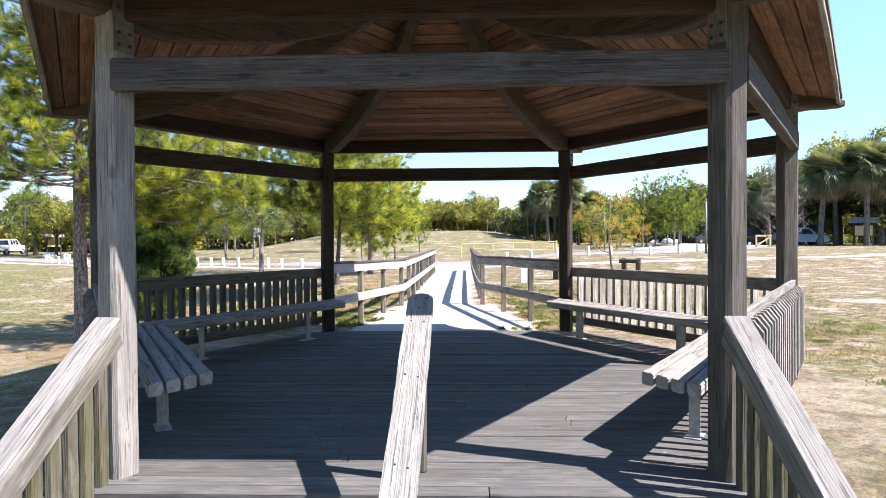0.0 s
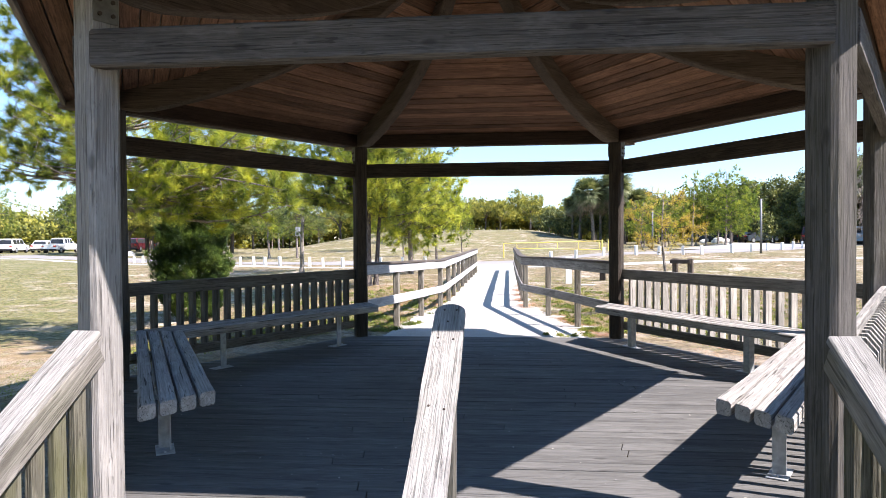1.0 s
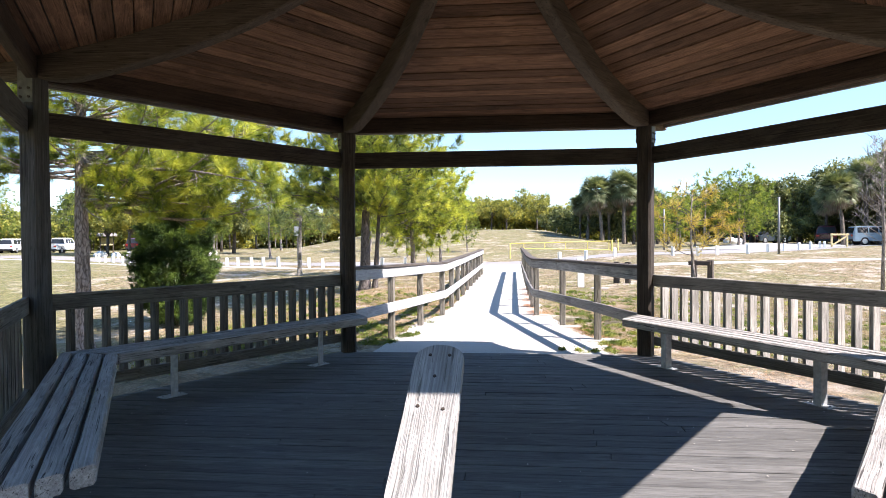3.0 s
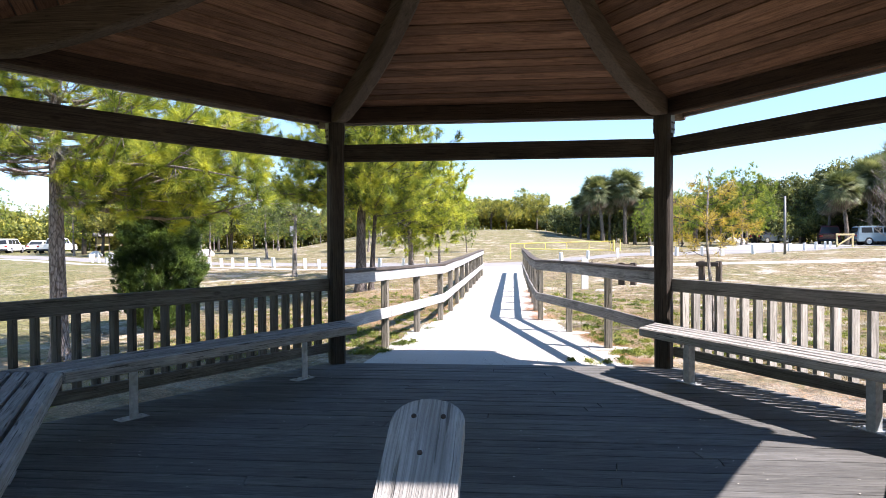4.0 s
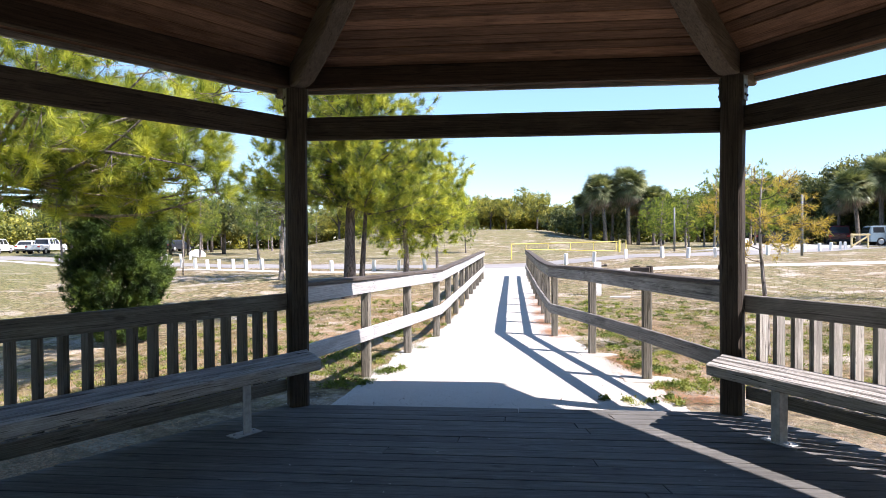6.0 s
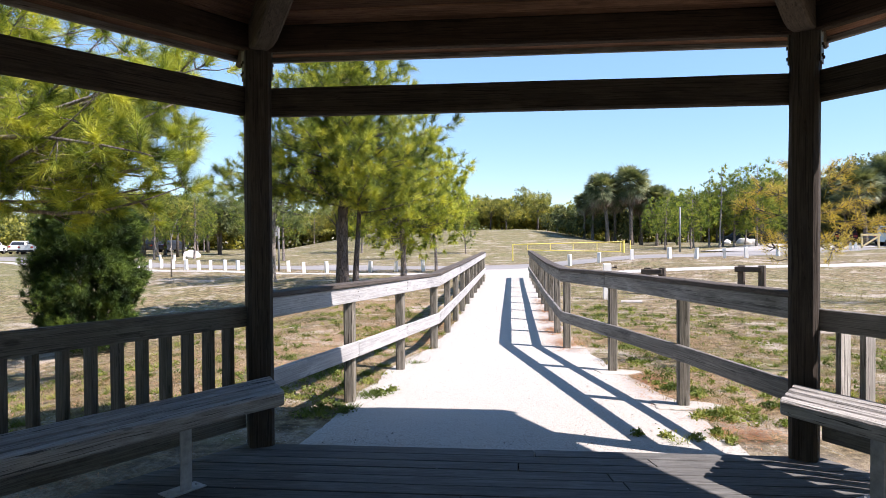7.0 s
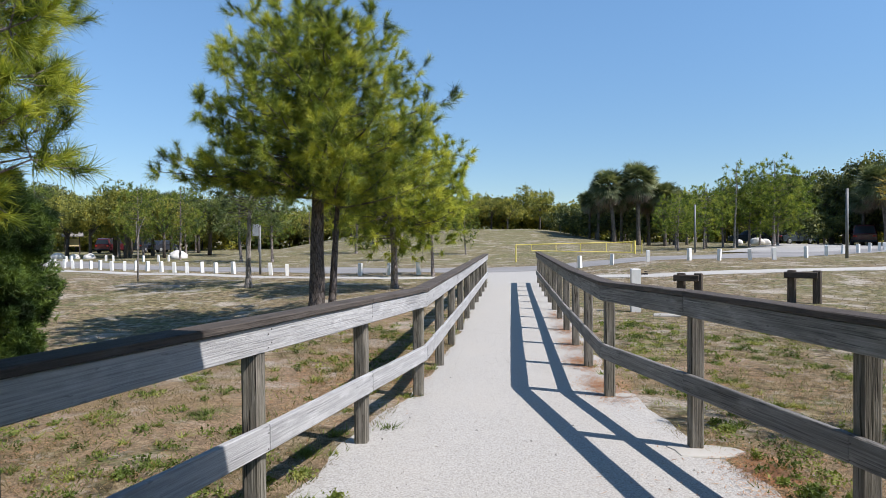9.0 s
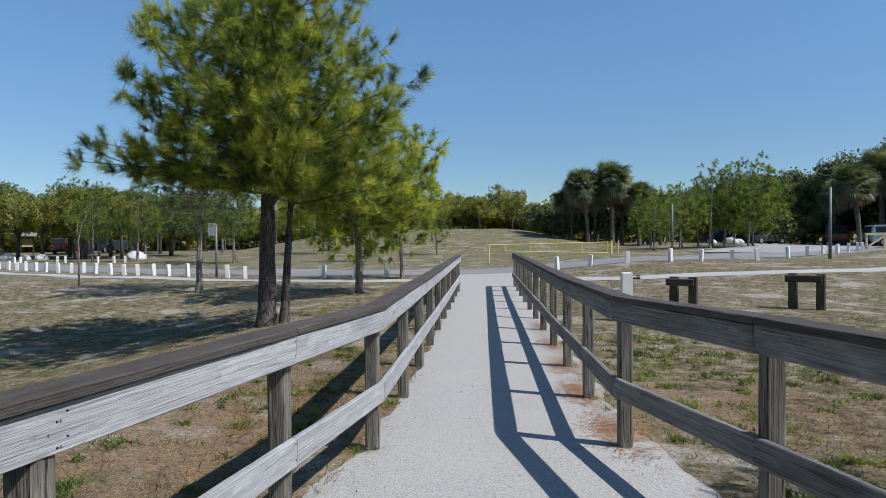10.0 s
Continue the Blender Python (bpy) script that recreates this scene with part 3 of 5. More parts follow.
# roof skin above the boards
verts, faces = [], []
PS = [3.665, 3.3, 2.8, 2.3, 1.8, 1.3, .9, .5, .15]
for lift in (.028, .075):
    for p in PS:
        for k in range(6):
            a = radians(60 * k)
            r = p / math.cos(math.pi / 6)
            verts.append((r * math.cos(a), r * math.sin(a), roof_under(p) + lift))
half = len(PS) * 6
for layer in (0, half):
    for i in range(len(PS) - 1):
        for k in range(6):
            q = [layer + i * 6 + k, layer + i * 6 + (k + 1) % 6, layer + (i + 1) * 6 + (k + 1) % 6, layer + (i + 1) * 6 + k]
            faces.append(q if layer else q[::-1])
for k in range(6):
    faces.append((k, (k + 1) % 6, half + (k + 1) % 6, half + k))
faces.append(tuple(half + (len(PS) - 1) * 6 + k for k in range(6)))
put("roof_skin", mesh_from("roof_skin", verts, faces, M_SHINGLE), Matrix.Identity(4), gazebo, "dark shingled roof skin")

# railings on the four closed sides
RAILED = (30, 330, 150, 210)
bal = None
for d in RAILED:
    # sunward balusters take the sunlit tone, left ones darker tones for their shade
    tone = {150: M_RAILING_SHADED, 210: M_RAILING}.get(d, M_RAILING_SUNLIT)
    if d != 330:
        bal = None
    # sunward top rails are lighter too, for the sun on them
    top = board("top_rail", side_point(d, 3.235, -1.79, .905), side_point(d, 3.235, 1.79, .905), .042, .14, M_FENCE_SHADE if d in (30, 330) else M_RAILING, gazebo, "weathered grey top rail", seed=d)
    low = board("bottom_rail", side_point(d, 3.235, -1.74, .18), side_point(d, 3.235, 1.74, .18), .042, .105, M_RAILING, gazebo, "weathered bottom rail", seed=d + 1)
    for i in range(22):
        s = -1.66 + 3.32 * i / 21
        # a 2x4 with its narrow edge inward and a bevelled head
        if bal is None:
            bm = bmesh.new()
            prof = [(-.045, -.30), (.045, -.30), (.045, .40), (-.01, .47), (-.045, .47)]
            va = [bm.verts.new((z, -.019, y)) for y, z in prof]
            vb = [bm.verts.new((z, .019, y)) for y, z in prof]
            bm.faces.new(va)
            bm.faces.new(vb[::-1])
            for q in range(5):
                bm.faces.new((va[q], vb[q], vb[(q + 1) % 5], va[(q + 1) % 5]))
            bmesh.ops.recalc_face_normals(bm, faces=bm.faces)
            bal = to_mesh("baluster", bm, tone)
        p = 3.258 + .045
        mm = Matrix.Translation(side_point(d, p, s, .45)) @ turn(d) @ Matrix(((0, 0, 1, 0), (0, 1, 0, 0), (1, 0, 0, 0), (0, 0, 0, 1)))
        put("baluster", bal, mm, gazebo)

# benches
LEGS = {30: (-.72, 1.11), 150: (-.99, .83), 210: (-.83, .85), 330: (-1.04, .83)}
for d, gap in ((30, 0), (150, 0), (210, 0), (330, 0)):
    bench = thing("bench", side_point(d, 2.8, 0, 0), "weathered four-plank bench on steel legs along the railing", "bench", "benches round the gazebo")
    for i in range(4):
        p = 2.61 + i * .114
        h = p * T30 - .012
        skew = .048 * T30
        m, length = span(side_point(d, p, -h - .055 * (d == 150), .465), side_point(d, p, h + .055 * (d == 30), .465))
        put("seat_plank", plank_mesh(length, .094, .088, M_BENCH, i + d, 7, .005, (-skew * -1, -skew)), m, bench)
    for s in LEGS[d]:
        bm = bmesh.new()
        for lo, hi in (((-.028, -.036, .008), (-.020, .036, .422)), ((-.02, -.036, .008), (.05, -.028, .422)), ((-.16, -.035, .414), (.20, .035, .422))):
            box(bm, lo, hi)
        mm = Matrix.Translation(side_point(d, 2.82, s, 0)) @ turn(d)
        leg = part("leg", bm, M_STEEL, bench, "galvanised steel leg", mm)
        bm = bmesh.new()
        box(bm, (-.05, -.12, 0), (.07, .12, .008), .002)
        for bs in (-.09, .09):
            bmesh.ops.create_cone(bm, cap_ends=True, segments=6, radius1=.012, radius2=.010, depth=.014, matrix=Matrix.Translation((.01, bs, .013)))
        part("foot_plate", bm, M_STEEL, leg, "", mm)

# stairs at the front, with side rails and a middle rail
RISE, RUN = .187, .325
stairs = thing("stairs", (0, -3.5, -1.05), "weathered wooden stairs going down from the deck", "stairs")
for i in range(6):
    y = -3.50 - RUN * i
    for j in (0, 1):
        board("tread", (-1.75, y - .075 - j * .155, -RISE * (i + 1)), (1.75, y - .075 - j * .155, -RISE * (i + 1)), .148, .04, M_DECK, stairs, "", seed=i)
for x in (-1.78, 1.78):
    board("stringer", (x, -3.5, -.2), (x, -3.5 - RUN * 6, -.2 - RISE * 6), .045, .28, M_POST, stairs)
SL = .58
for x, word in ((-1.84, "pale sunlit"), (1.84, "weathered")):
    hr = thing("stair_railing", (x, -3.4, -.2), word + " sloping wooden stair railing with board balusters", "stair railing", "stair railings")
    a, b = Vector((x, -3.27, .955)), Vector((x, -5.75, .955 - SL * 2.48))
    board("cap_rail", a, b, .145, .042, M_RAIL, hr, "", seed=7)
    drop = Vector((0, 0, -.09))
    inn = -.055 if x > 0 else .055
    board("side_rail", a + drop + Vector((inn, 0, 0)), b + drop + Vector((inn, 0, 0)), .04, .13, M_RAILING, hr, "", seed=8)
    for i in range(15):
        y = -3.36 - i * .155
        zt = .955 - SL * (-3.27 - y) - .03
        board("baluster", (x, y, zt), (x, y, zt - .98), .09, .04, M_STAIRBAL, hr, "", up=(1, 0, 0), seed=i % 4)
    board("end_post", (x, -5.8, -1.3), (x, -5.8, -.52), .1, .1, M_POST, hr, "", up=(1, 0, 0))
mid = thing("stair_railing", (-.03, -3.3, 0), "light-toned sunlit middle rail with rounded end over the stairs", "stair railing", "stair railings")


def rounded_rail(name, length, width, thick, material, parent, m):
    """A flat rail along x whose +x end is rounded off."""
    bm = bmesh.new()
    w, c, n = width / 2, .007, 14
    out = [(-length / 2, -w)] + [(-length / 2 + (length - w) * i / 12, -w + .003 * math.sin(i * 2.3)) for i in range(1, 13)]
    out += [(length / 2 - w + w * math.sin(t) ** .8, -w * math.cos(t)) for t in [math.pi * i / n for i in range(1, n)]]
    out += [(-length / 2 + (length - w) * i / 12, w + .003 * math.cos(i * 1.9)) for i in range(12, 0, -1)] + [(-length / 2, w)]
    prism(bm, out, -thick / 2, thick / 2, 0)
    bmesh.ops.bevel(bm, geom=[e for e in bm.edges if abs(e.verts[0].co.z - e.verts[1].co.z) < 1e-5], offset=c, segments=2, affect='EDGES')
    return part(name, bm, material, parent, "", m)


def mid_x(y):
    return .003 + .014 * (y + 2.95)


m, length = span((mid_x(-5.7), -5.7, 1.065 - .56 * 2.77), (mid_x(-2.93), -2.93, 1.065))
cap = rounded_rail("cap_rail", length, .162, .045, M_RAIL, mid, m)
for back, side in ((.062, .030), (.062, -.034), (.165, .004), (.30, .040), (.31, -.036), (.78, .036), (.80, -.034), (1.4, .03), (1.42, -.03)):
    bm = bmesh.new()
    bmesh.ops.create_cone(bm, cap_ends=True, segments=8, radius1=.0062, radius2=.0055, depth=.005)
    part("screw", bm, M_BOLT, cap, "rusty screw head", m @ Matrix.Translation((length / 2 - back, side, .0235)))
for y in (-3.25, -5.4):
    zt = 1.038 - (-2.93 - y) * .56
    board("post", (mid_x(y) + .005, y, zt - (.80 if y > -4 else 1.0)), (mid_x(y) + .005, y, zt), .09, .09, M_POST, mid, "", up=(1, 0, 0))

# ---------------- fences along the path ----------------
FENCE_L = [(-1.84, 3.16), (-1.56, 4.71), (-1.34, 6.25), (-1.12, 7.74)] + [(-1.085 + .009 * i, 9.30 + 1.54 * i) for i in range(9)]
FENCE_R = [(1.82, 3.16), (1.45, 4.75), (1.06, 6.29), (.68, 7.83)] + [(.648 - .002 * i, 9.29 + 1.53 * i) for i in range(10)]
# the right fence faces away from the sun; its shade is in the board tone
for pts, sgn, word, boards in ((FENCE_L, 1, "light-toned sunlit", M_FENCE), (FENCE_R, -1, "shade-toned grey", M_FENCE_SHADE)):
    fence = thing("fence", (pts[0][0], pts[0][1], -.07), word + " weathered two-rail wooden fence along the shell path", "fence", "fences along the path")
    zs = [1.035, 1.005, .965, .93] + [.93 - .002 * i for i in range(len(pts) - 4)]
    if sgn < 0:
        zs = [1.05, 1.04, 1.02, .987] + [.955 - .003 * i for i in range(len(pts) - 4)]
    for i, (x, y) in enumerate(pts):
        if i:
            g = float(land(x, y))
            board("post", (x, y, g - .2), (x, y, zs[i] - .005), .098, .098, M_FENCEPOST, fence, "", up=(1, 0, 0), seed=i % 5)
    # boards run over one or two posts; the seams of the two rows do not line up
    last = len(pts) - 1
    rows = {"top": sorted({0, 2, 3, last, *range(5, last, 2)}), "mid": sorted({0, 1, 2, 3, last, *range(6, last, 2)})}
    for row, joints in rows.items():
        for i, j in zip(joints, joints[1:]):
            a, b = Vector((pts[i][0] + sgn * .07, pts[i][1], zs[i])), Vector((pts[j][0] + sgn * .07, pts[j][1], zs[j]))
            d = (b - a).normalized() * .0015
            if row == "mid":
                low = Vector((0, 0, -.585 if sgn > 0 else -.618))
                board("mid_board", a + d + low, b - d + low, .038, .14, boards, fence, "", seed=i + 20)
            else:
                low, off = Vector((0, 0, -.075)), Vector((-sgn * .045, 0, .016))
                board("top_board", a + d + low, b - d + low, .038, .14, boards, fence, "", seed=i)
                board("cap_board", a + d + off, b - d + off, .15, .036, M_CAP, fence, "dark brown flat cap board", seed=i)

    # nail heads where the boards cross the posts
    bm = bmesh.new()
    for i, (x, y) in enumerate(pts[1:7], 1):
        for dz in (-.04, -.11, -.545 if sgn > 0 else -.578, -.625 if sgn > 0 else -.658):
            for dy in (-.022, .024):
                bmesh.ops.create_cone(bm, cap_ends=True, segments=6, radius1=.0036, radius2=.0033, depth=.004,
                                      matrix=Matrix.Translation((x + sgn * .090, y + dy + .008 * math.sin(i * 5 + dz * 90), zs[i] + dz + .01 * math.sin(i * 3 + dy * 200))) @ Matrix.Rotation(radians(90), 4, 'Y'))
    tagged(part("nails", bm, M_BOLT, fence, "rusty nail heads"), kind="stuff")

# ---------------- trees ----------------


def unit(v):
    return v / np.maximum(1e-9, np.linalg.norm(v, axis=-1, keepdims=True))


def needle_tris(centres, axes, count, length, width, spread, rng, tail=.10):
    """Tufts of needles: loose thin triangles that fan out round each axis."""
    c = np.repeat(np.asarray(centres), count, 0)
    a = np.repeat(unit(np.asarray(axes)), count, 0)
    n = len(c)
    d = unit(a * (1.05 - rng.random((n, 1)) * .5) + rng.normal(size=(n, 3)) * spread)
    length = length * rng.uniform(.65, 1.15, (n, 1))
    base = c - a * rng.random((n, 1)) * tail + rng.normal(size=(n, 3)) * .012
    side = unit(np.cross(d, rng.normal(size=(n, 3)))) * width * .5
    tip = base + d * length
    tip[:, 2] -= length[:, 0] * .10
    return np.stack([base - side, base + side, tip], 1)


def leaf_tris(centres, count, reach, size, rng, flat=0.0):
    """Clumps of leaves: loose triangles round each centre."""
    c = np.repeat(np.asarray(centres), count, 0)
    n = len(c)
    o = c + rng.normal(size=(n, 3)) * reach
    u = unit(rng.normal(size=(n, 3)) * (1, 1, 1 - flat))
    v = unit(np.cross(u, rng.normal(size=(n, 3))))
    s = size * rng.uniform(.6, 1.3, (n, 1))
    return np.stack([o - u * s * .5, o + u * s * .5, o + v * s], 1)


def tree_thing(name, base, label, category, group=""):
    return thing(name, base, label, category, group)


def env_limbs(n, zc, rx, rz, seed):
    """Limb ends (x, y, z over the base) spread through an egg-shaped crown, most of them near its skin."""
    rng = np.random.default_rng(seed)
    ends = []
    for i in range(n):
        u = 1 - 2 * (i + .5) / n
        az = i * 2.39996 + rng.uniform(-.3, .3)
        h = math.sqrt(1 - u * u)
        k = rng.uniform(.55, 1.0) ** .6 * (1 + .18 * noise.noise((math.cos(az) * 1.5, math.sin(az) * 1.5, u * 2 + seed)))
        fat = 1.0 if u < 0 else 1.0 - .18 * u
        ends.append((rx * h * k * fat * math.cos(az), rx * h * k * fat * math.sin(az), zc + rz * u * k))
    return ends


def pine(name, base, height, trunk_r, ends, label, material, bark_mat, seed, needle=(46, .27, .012, .7), lean=(0, 0), group="", extra=(), tufts=5, reach=.55, step=.9, low=1.2, twig_mat=None, cover=.62, twigs=True):
    """ends: limb ends relative to the base. extra: second trunks (dx, dy, radius, height, lean x, lean y)."""
    rng = np.random.default_rng(seed)
    base = Vector(base)
    tree = tree_thing(name, base, label, "tree", group)
    stems = [(0, 0, trunk_r, height, lean[0], lean[1])] + list(extra)

    def axis_at(z, st):
        dx, dy, r, h, lx, ly = st
        u = z / h
        return Vector((dx + lx * u + .05 * math.sin(u * 5 + seed), dy + ly * u + .05 * math.cos(u * 4 + seed), z))

    for st in stems:
        dx, dy, r, h, lx, ly = st
        verts, faces = [], []
        zs = sorted([-.2, 0, .12, .3] + [h * i / 14 for i in range(1, 15)])
        pts = [axis_at(z, st) for z in zs]
        rad = [r * (1.35 if z < .05 else 1.15 if z < .2 else 1) * max(.1, 1 - .88 * max(0, z) / h) for z in zs]
        tube(verts, faces, pts, rad, 12)
        verts = [v + Vector((v.x - dx, v.y - dy, 0)) * .16 * noise.noise((v.x * 9, v.y * 9, v.z * 4)) for v in verts]
        put("trunk", mesh_from("trunk", verts, faces, bark_mat, True), Matrix.Translation(base), tree)
    verts, faces, cen, axs = [], [], [], []
    for k, end in enumerate(ends):
        st = stems[k % len(stems)]
        end = Vector(end)
        flat = math.hypot(end.x, end.y)
        z0 = min(max(low + .09 * ((k * 7) % 11), end.z - .1 - .22 * flat), st[3] * .95)
        a = axis_at(z0, st)
        d = end - a
        L = d.length
        path = []
        sway = Vector(rng.normal(size=3)) * .10 * L
        for i in range(7):
            u = i / 6
            path.append(a + d * u + Vector((0, 0, -.05 * L)) * math.sin(math.pi * u) + sway * math.sin(math.pi * u) * .5)
        r0 = min(trunk_r * .42, max(.008, .0115 * L))
        tube(verts, faces, path, [r0 * (1 - .86 * i / 6) for i in range(7)], 5)
        spots = [path[-1]]
        s = step
        while s < L * cover:
            u = (1 - s / L) * 6
            spots.append(path[int(u)].lerp(path[int(u) + 1], u - int(u)))
            s += step
        for p in spots:
            for _ in range(tufts):
                td = (d.normalized() * .7 + Vector(rng.normal(size=3)) * .75 + Vector((0, 0, .28))).normalized()
                q = p + td * reach * rng.uniform(.35, 1.1)
                if twigs:
                    tube(verts, faces, [p, p.lerp(q, .5) + Vector((0, 0, -.03)), q], [max(.006, r0 * .2), max(.005, r0 * .15), .004], 3)
                cen.append(q)
                axs.append(td + Vector((0, 0, .4)))
    limb = put("branchwork", mesh_from("branchwork", verts, faces, twig_mat or M_BARKDARK, True), Matrix.Translation(base), tree)
    tagged(limb, kind="stuff")
    tris = needle_tris(np.array([tuple(c) for c in cen]), np.array([tuple(a) for a in axs]), needle[0], needle[1], needle[2], needle[3], rng, needle[4] if len(needle) > 4 else .10)
    put("crown", big_mesh("crown", tris, material), Matrix.Translation(base), tree)
    return tree


def polar(z, az, length, rise):
    a = radians(az)
    return (math.cos(a) * length, math.sin(a) * length, z + rise * length)


# the near pine beside the gazebo, its long limbs reaching over the lawn
rng = np.random.default_rng(17)
ends = []
for i in range(42):
    z = 2.65 + 2.4 * (i / 41) ** .9
    az = -48 + 118 * ((i * .618034) % 1) + rng.uniform(-6, 6)
    ends.append(polar(z, az, (1.7 + 2.8 * ((i * .381966 * 1.7) % 1)) * (1 - .22 * max(0, z - 3.6)), .03))
ends += [(4.5, -.75, 3.25), (4.2, .2, 3.2), (3.9, -1.5, 3.0), (3.6, 1.6, 2.7), (3.4, 2.2, 2.6), (4.1, -.3, 3.9), (3.0, 2.4, 3.1)]
for i in range(34):
    # low limbs that sag towards the cedar and the path
    u, w, s = (i * .618034) % 1, (i * .754878) % 1, (i * .35) % 1
    ends.append((1.7 + 2.3 * u ** .8, -.7 + 1.6 * w, 2.66 + 1.7 * s))
for i in range(130):
    # the upper crown behind the trunk, away from the path
    u, w, s = (i * .618034) % 1, (i * .754878) % 1, i / 129
    ends.append((.7 - (3.6 - .8 * s) * u, -1.3 + 2.6 * w, 3.6 + 4.5 * s))
for i in range(34):
    z = 2.9 + 4.3 * i / 33
    ends.append(polar(z, 137.5 * i + 40, (2.4 if z < 4.6 else 2.4 - .75 * (z - 4.6)) * rng.uniform(.7, 1.05), .12))
ends = [e for e in ends if e[0] - 7.7 < -.236 - .637 * (e[1] + 6.6 - 1.355) - .45]
pine("pine_tree", (-7.7, 6.6, float(land(-7.7, 6.6))), 8.8, .155, ends, "tall young pine with long limbs beside the gazebo", M_NEEDLE, M_BARK, 21, (125, .235, .0066, .55, .17), (.1, .1), tufts=4, reach=.45, step=.68, low=2.75, twig_mat=M_BARK)
# the big twin-stemmed pine by the path
ends = [e for e in env_limbs(150, 4.05, 2.75, 2.5, 5) if e[2] > 2.75 or (e[0] > .6 and e[2] > 2.3)] + [polar(3.3 + .11 * i, 137.5 * i, .45 + .5 * ((i * .618) % 1), .3) for i in range(30)] + [(-2.75, -.6, 3.05), (-2.9, -.9, 2.9), (-2.6, -.5, 2.85), (-2.5, -.8, 3.2), (-2.2, .2, 2.8), (2.4, .4, 2.9), (2.2, -.5, 2.6)]
pine("pine_tree", (-4.2, 15.0, float(land(-4.2, 15.0))), 6.5, .175, ends, "large twin-stemmed pine with a broad round crown", M_NEEDLE_B, M_BARKDARK, 5, (98, .225, .0086, .55, .22), (-.1, 0),
     extra=((.29, .10, .085, 5.9, .12, .2),), tufts=4, reach=.40, step=.60, cover=.92, low=2.2)
pine("pine_tree", (-3.75, 21.3, float(land(-3.75, 21.3))), 5.3, .11, env_limbs(104, 3.1, 2.25, 2.1, 8), "slender pine behind the larger one", M_NEEDLE_GOLD, M_BARK, 8, (48, .27, .018, .7), (.1, 0), tufts=5, reach=.52, step=.8, low=1.5)
pine("pine_tree", (-3.25, 27.2, float(land(-3.25, 27.2))), 4.7, .07, env_limbs(52, 2.8, 1.45, 1.9, 9), "small bright green pine near the path", M_NEEDLE_GOLD, M_BARK, 9, (40, .28, .022, .7), (.1, 0), tufts=5, reach=.5, step=.8, low=1.1)
pine("pine_tree", (-8.69, 22.6, float(land(-8.69, 22.6))), 5.3, .10, env_limbs(66, 3.5, 1.9, 1.8, 10), "slim pale-barked pine on the lawn", M_NEEDLE_BLUE, M_BARKPALE, 10, (40, .26, .017, .7), (.05, 0), tufts=4, reach=.5, step=.8, low=2.0)

# sapling, bare
verts, faces = [], []
tube(verts, faces, [(0, 0, -.1), (.02, 0, .9), (.0, 0, 1.5), (.12, 0, 2.0), (.30, 0, 2.35)], [.035, .03, .024, .014, .005], 6)
tube(verts, faces, [(.0, 0, 1.5), (-.06, .05, 1.9), (-.05, .05, 2.2)], [.014, .01, .004], 4)
sap = tree_thing("sapling", (-13.8, 24.8, float(land(-13.8, 24.8))), "bare thin leaning sapling on the lawn", "sapling")
put("trunk", mesh_from("trunk", verts, faces, M_BARKPALE, True), AT[sap], sap)

def bare_tree(x, y, height, seed):
    rng = random.Random(seed)
    t = tree_thing("bare_sapling", (x, y, float(land(x, y))), "small leafless grey sapling with fine twigs on the lawn", "sapling")
    verts, faces = [], []
    tube(verts, faces, [(0, 0, -.1), (.04, .02, height * .4), (.0, .05, height * .75), (.05, .0, height)], [.05, .04, .022, .006], 7)
    put("trunk", mesh_from("trunk", verts, faces, M_BARKPALE, True), AT[t], t)
    verts, faces = [], []
    for i in range(44):
        z = height * (.3 + .66 * i / 43)
        az, ln = i * 2.4, height * .17 * (1.2 - .75 * i / 43)
        tip = Vector((math.cos(az) * ln, math.sin(az) * ln, z + ln * .8))
        mid_p = Vector((math.cos(az) * ln * .55, math.sin(az) * ln * .55, z + ln * .32))
        tube(verts, faces, [(0, .03, z), mid_p, tip], [.012, .008, .004], 4)
        for _ in range(15):
            u = rng.uniform(-.2, 1)
            a = mid_p.lerp(tip, u)
            b = a + Vector((rng.gauss(0, .13), rng.gauss(0, .13), rng.uniform(.02, .26)))
            tube(verts, faces, [a, b], [.006, .003], 3)
    tagged(put("branchwork", mesh_from("branchwork", verts, faces, M_BARKPALE, True), AT[t], t), kind="stuff")


bare_tree(9.9, 13.7, 4.0, 4)

# red cedar bush
def cedar(base, radius, height, seed):
    rng = np.random.default_rng(seed)
    bush = tree_thing("cedar_bush", base, "dense dark green cedar bush on the lawn", "bush")
    verts, faces = [], []
    tube(verts, faces, [(0, 0, -.1), (.02, .01, .6), (.0, .02, height * .8)], [.09, .07, .02], 8)
    put("trunk", mesh_from("trunk", verts, faces, M_BARKDARK, True), Matrix.Translation(base), bush)
    cen, axs = [], []
    for _ in range(7200):
        u = rng.random() ** .8
        z = .12 + u * (height - .12)
        prof = math.sin(math.pi * min(1, (u * .76 + .16))) ** .45
        az = rng.uniform(0, 2 * math.pi)
        lump = 1 + .55 * noise.noise((math.cos(az) * 1.7, math.sin(az) * 1.7, z * 2.0 + seed)) + .2 * noise.noise((math.cos(az) * 5, math.sin(az) * 5, z * 6))
        r = radius * prof * lump * rng.uniform(.45, 1.04) ** .5
        cen.append((r * math.cos(az), r * math.sin(az), z))
        axs.append((math.cos(az) * .7, math.sin(az) * .7, .8))
    tris = needle_tris(np.array(cen), np.array(axs), 34, .10, .011, .6, rng)
    put("crown", big_mesh("crown", tris, M_CEDAR), Matrix.Translation(base), bush)


cedar((-7.95, 10.5, float(land(-7.95, 10.5))), .88, 3.1, 4)

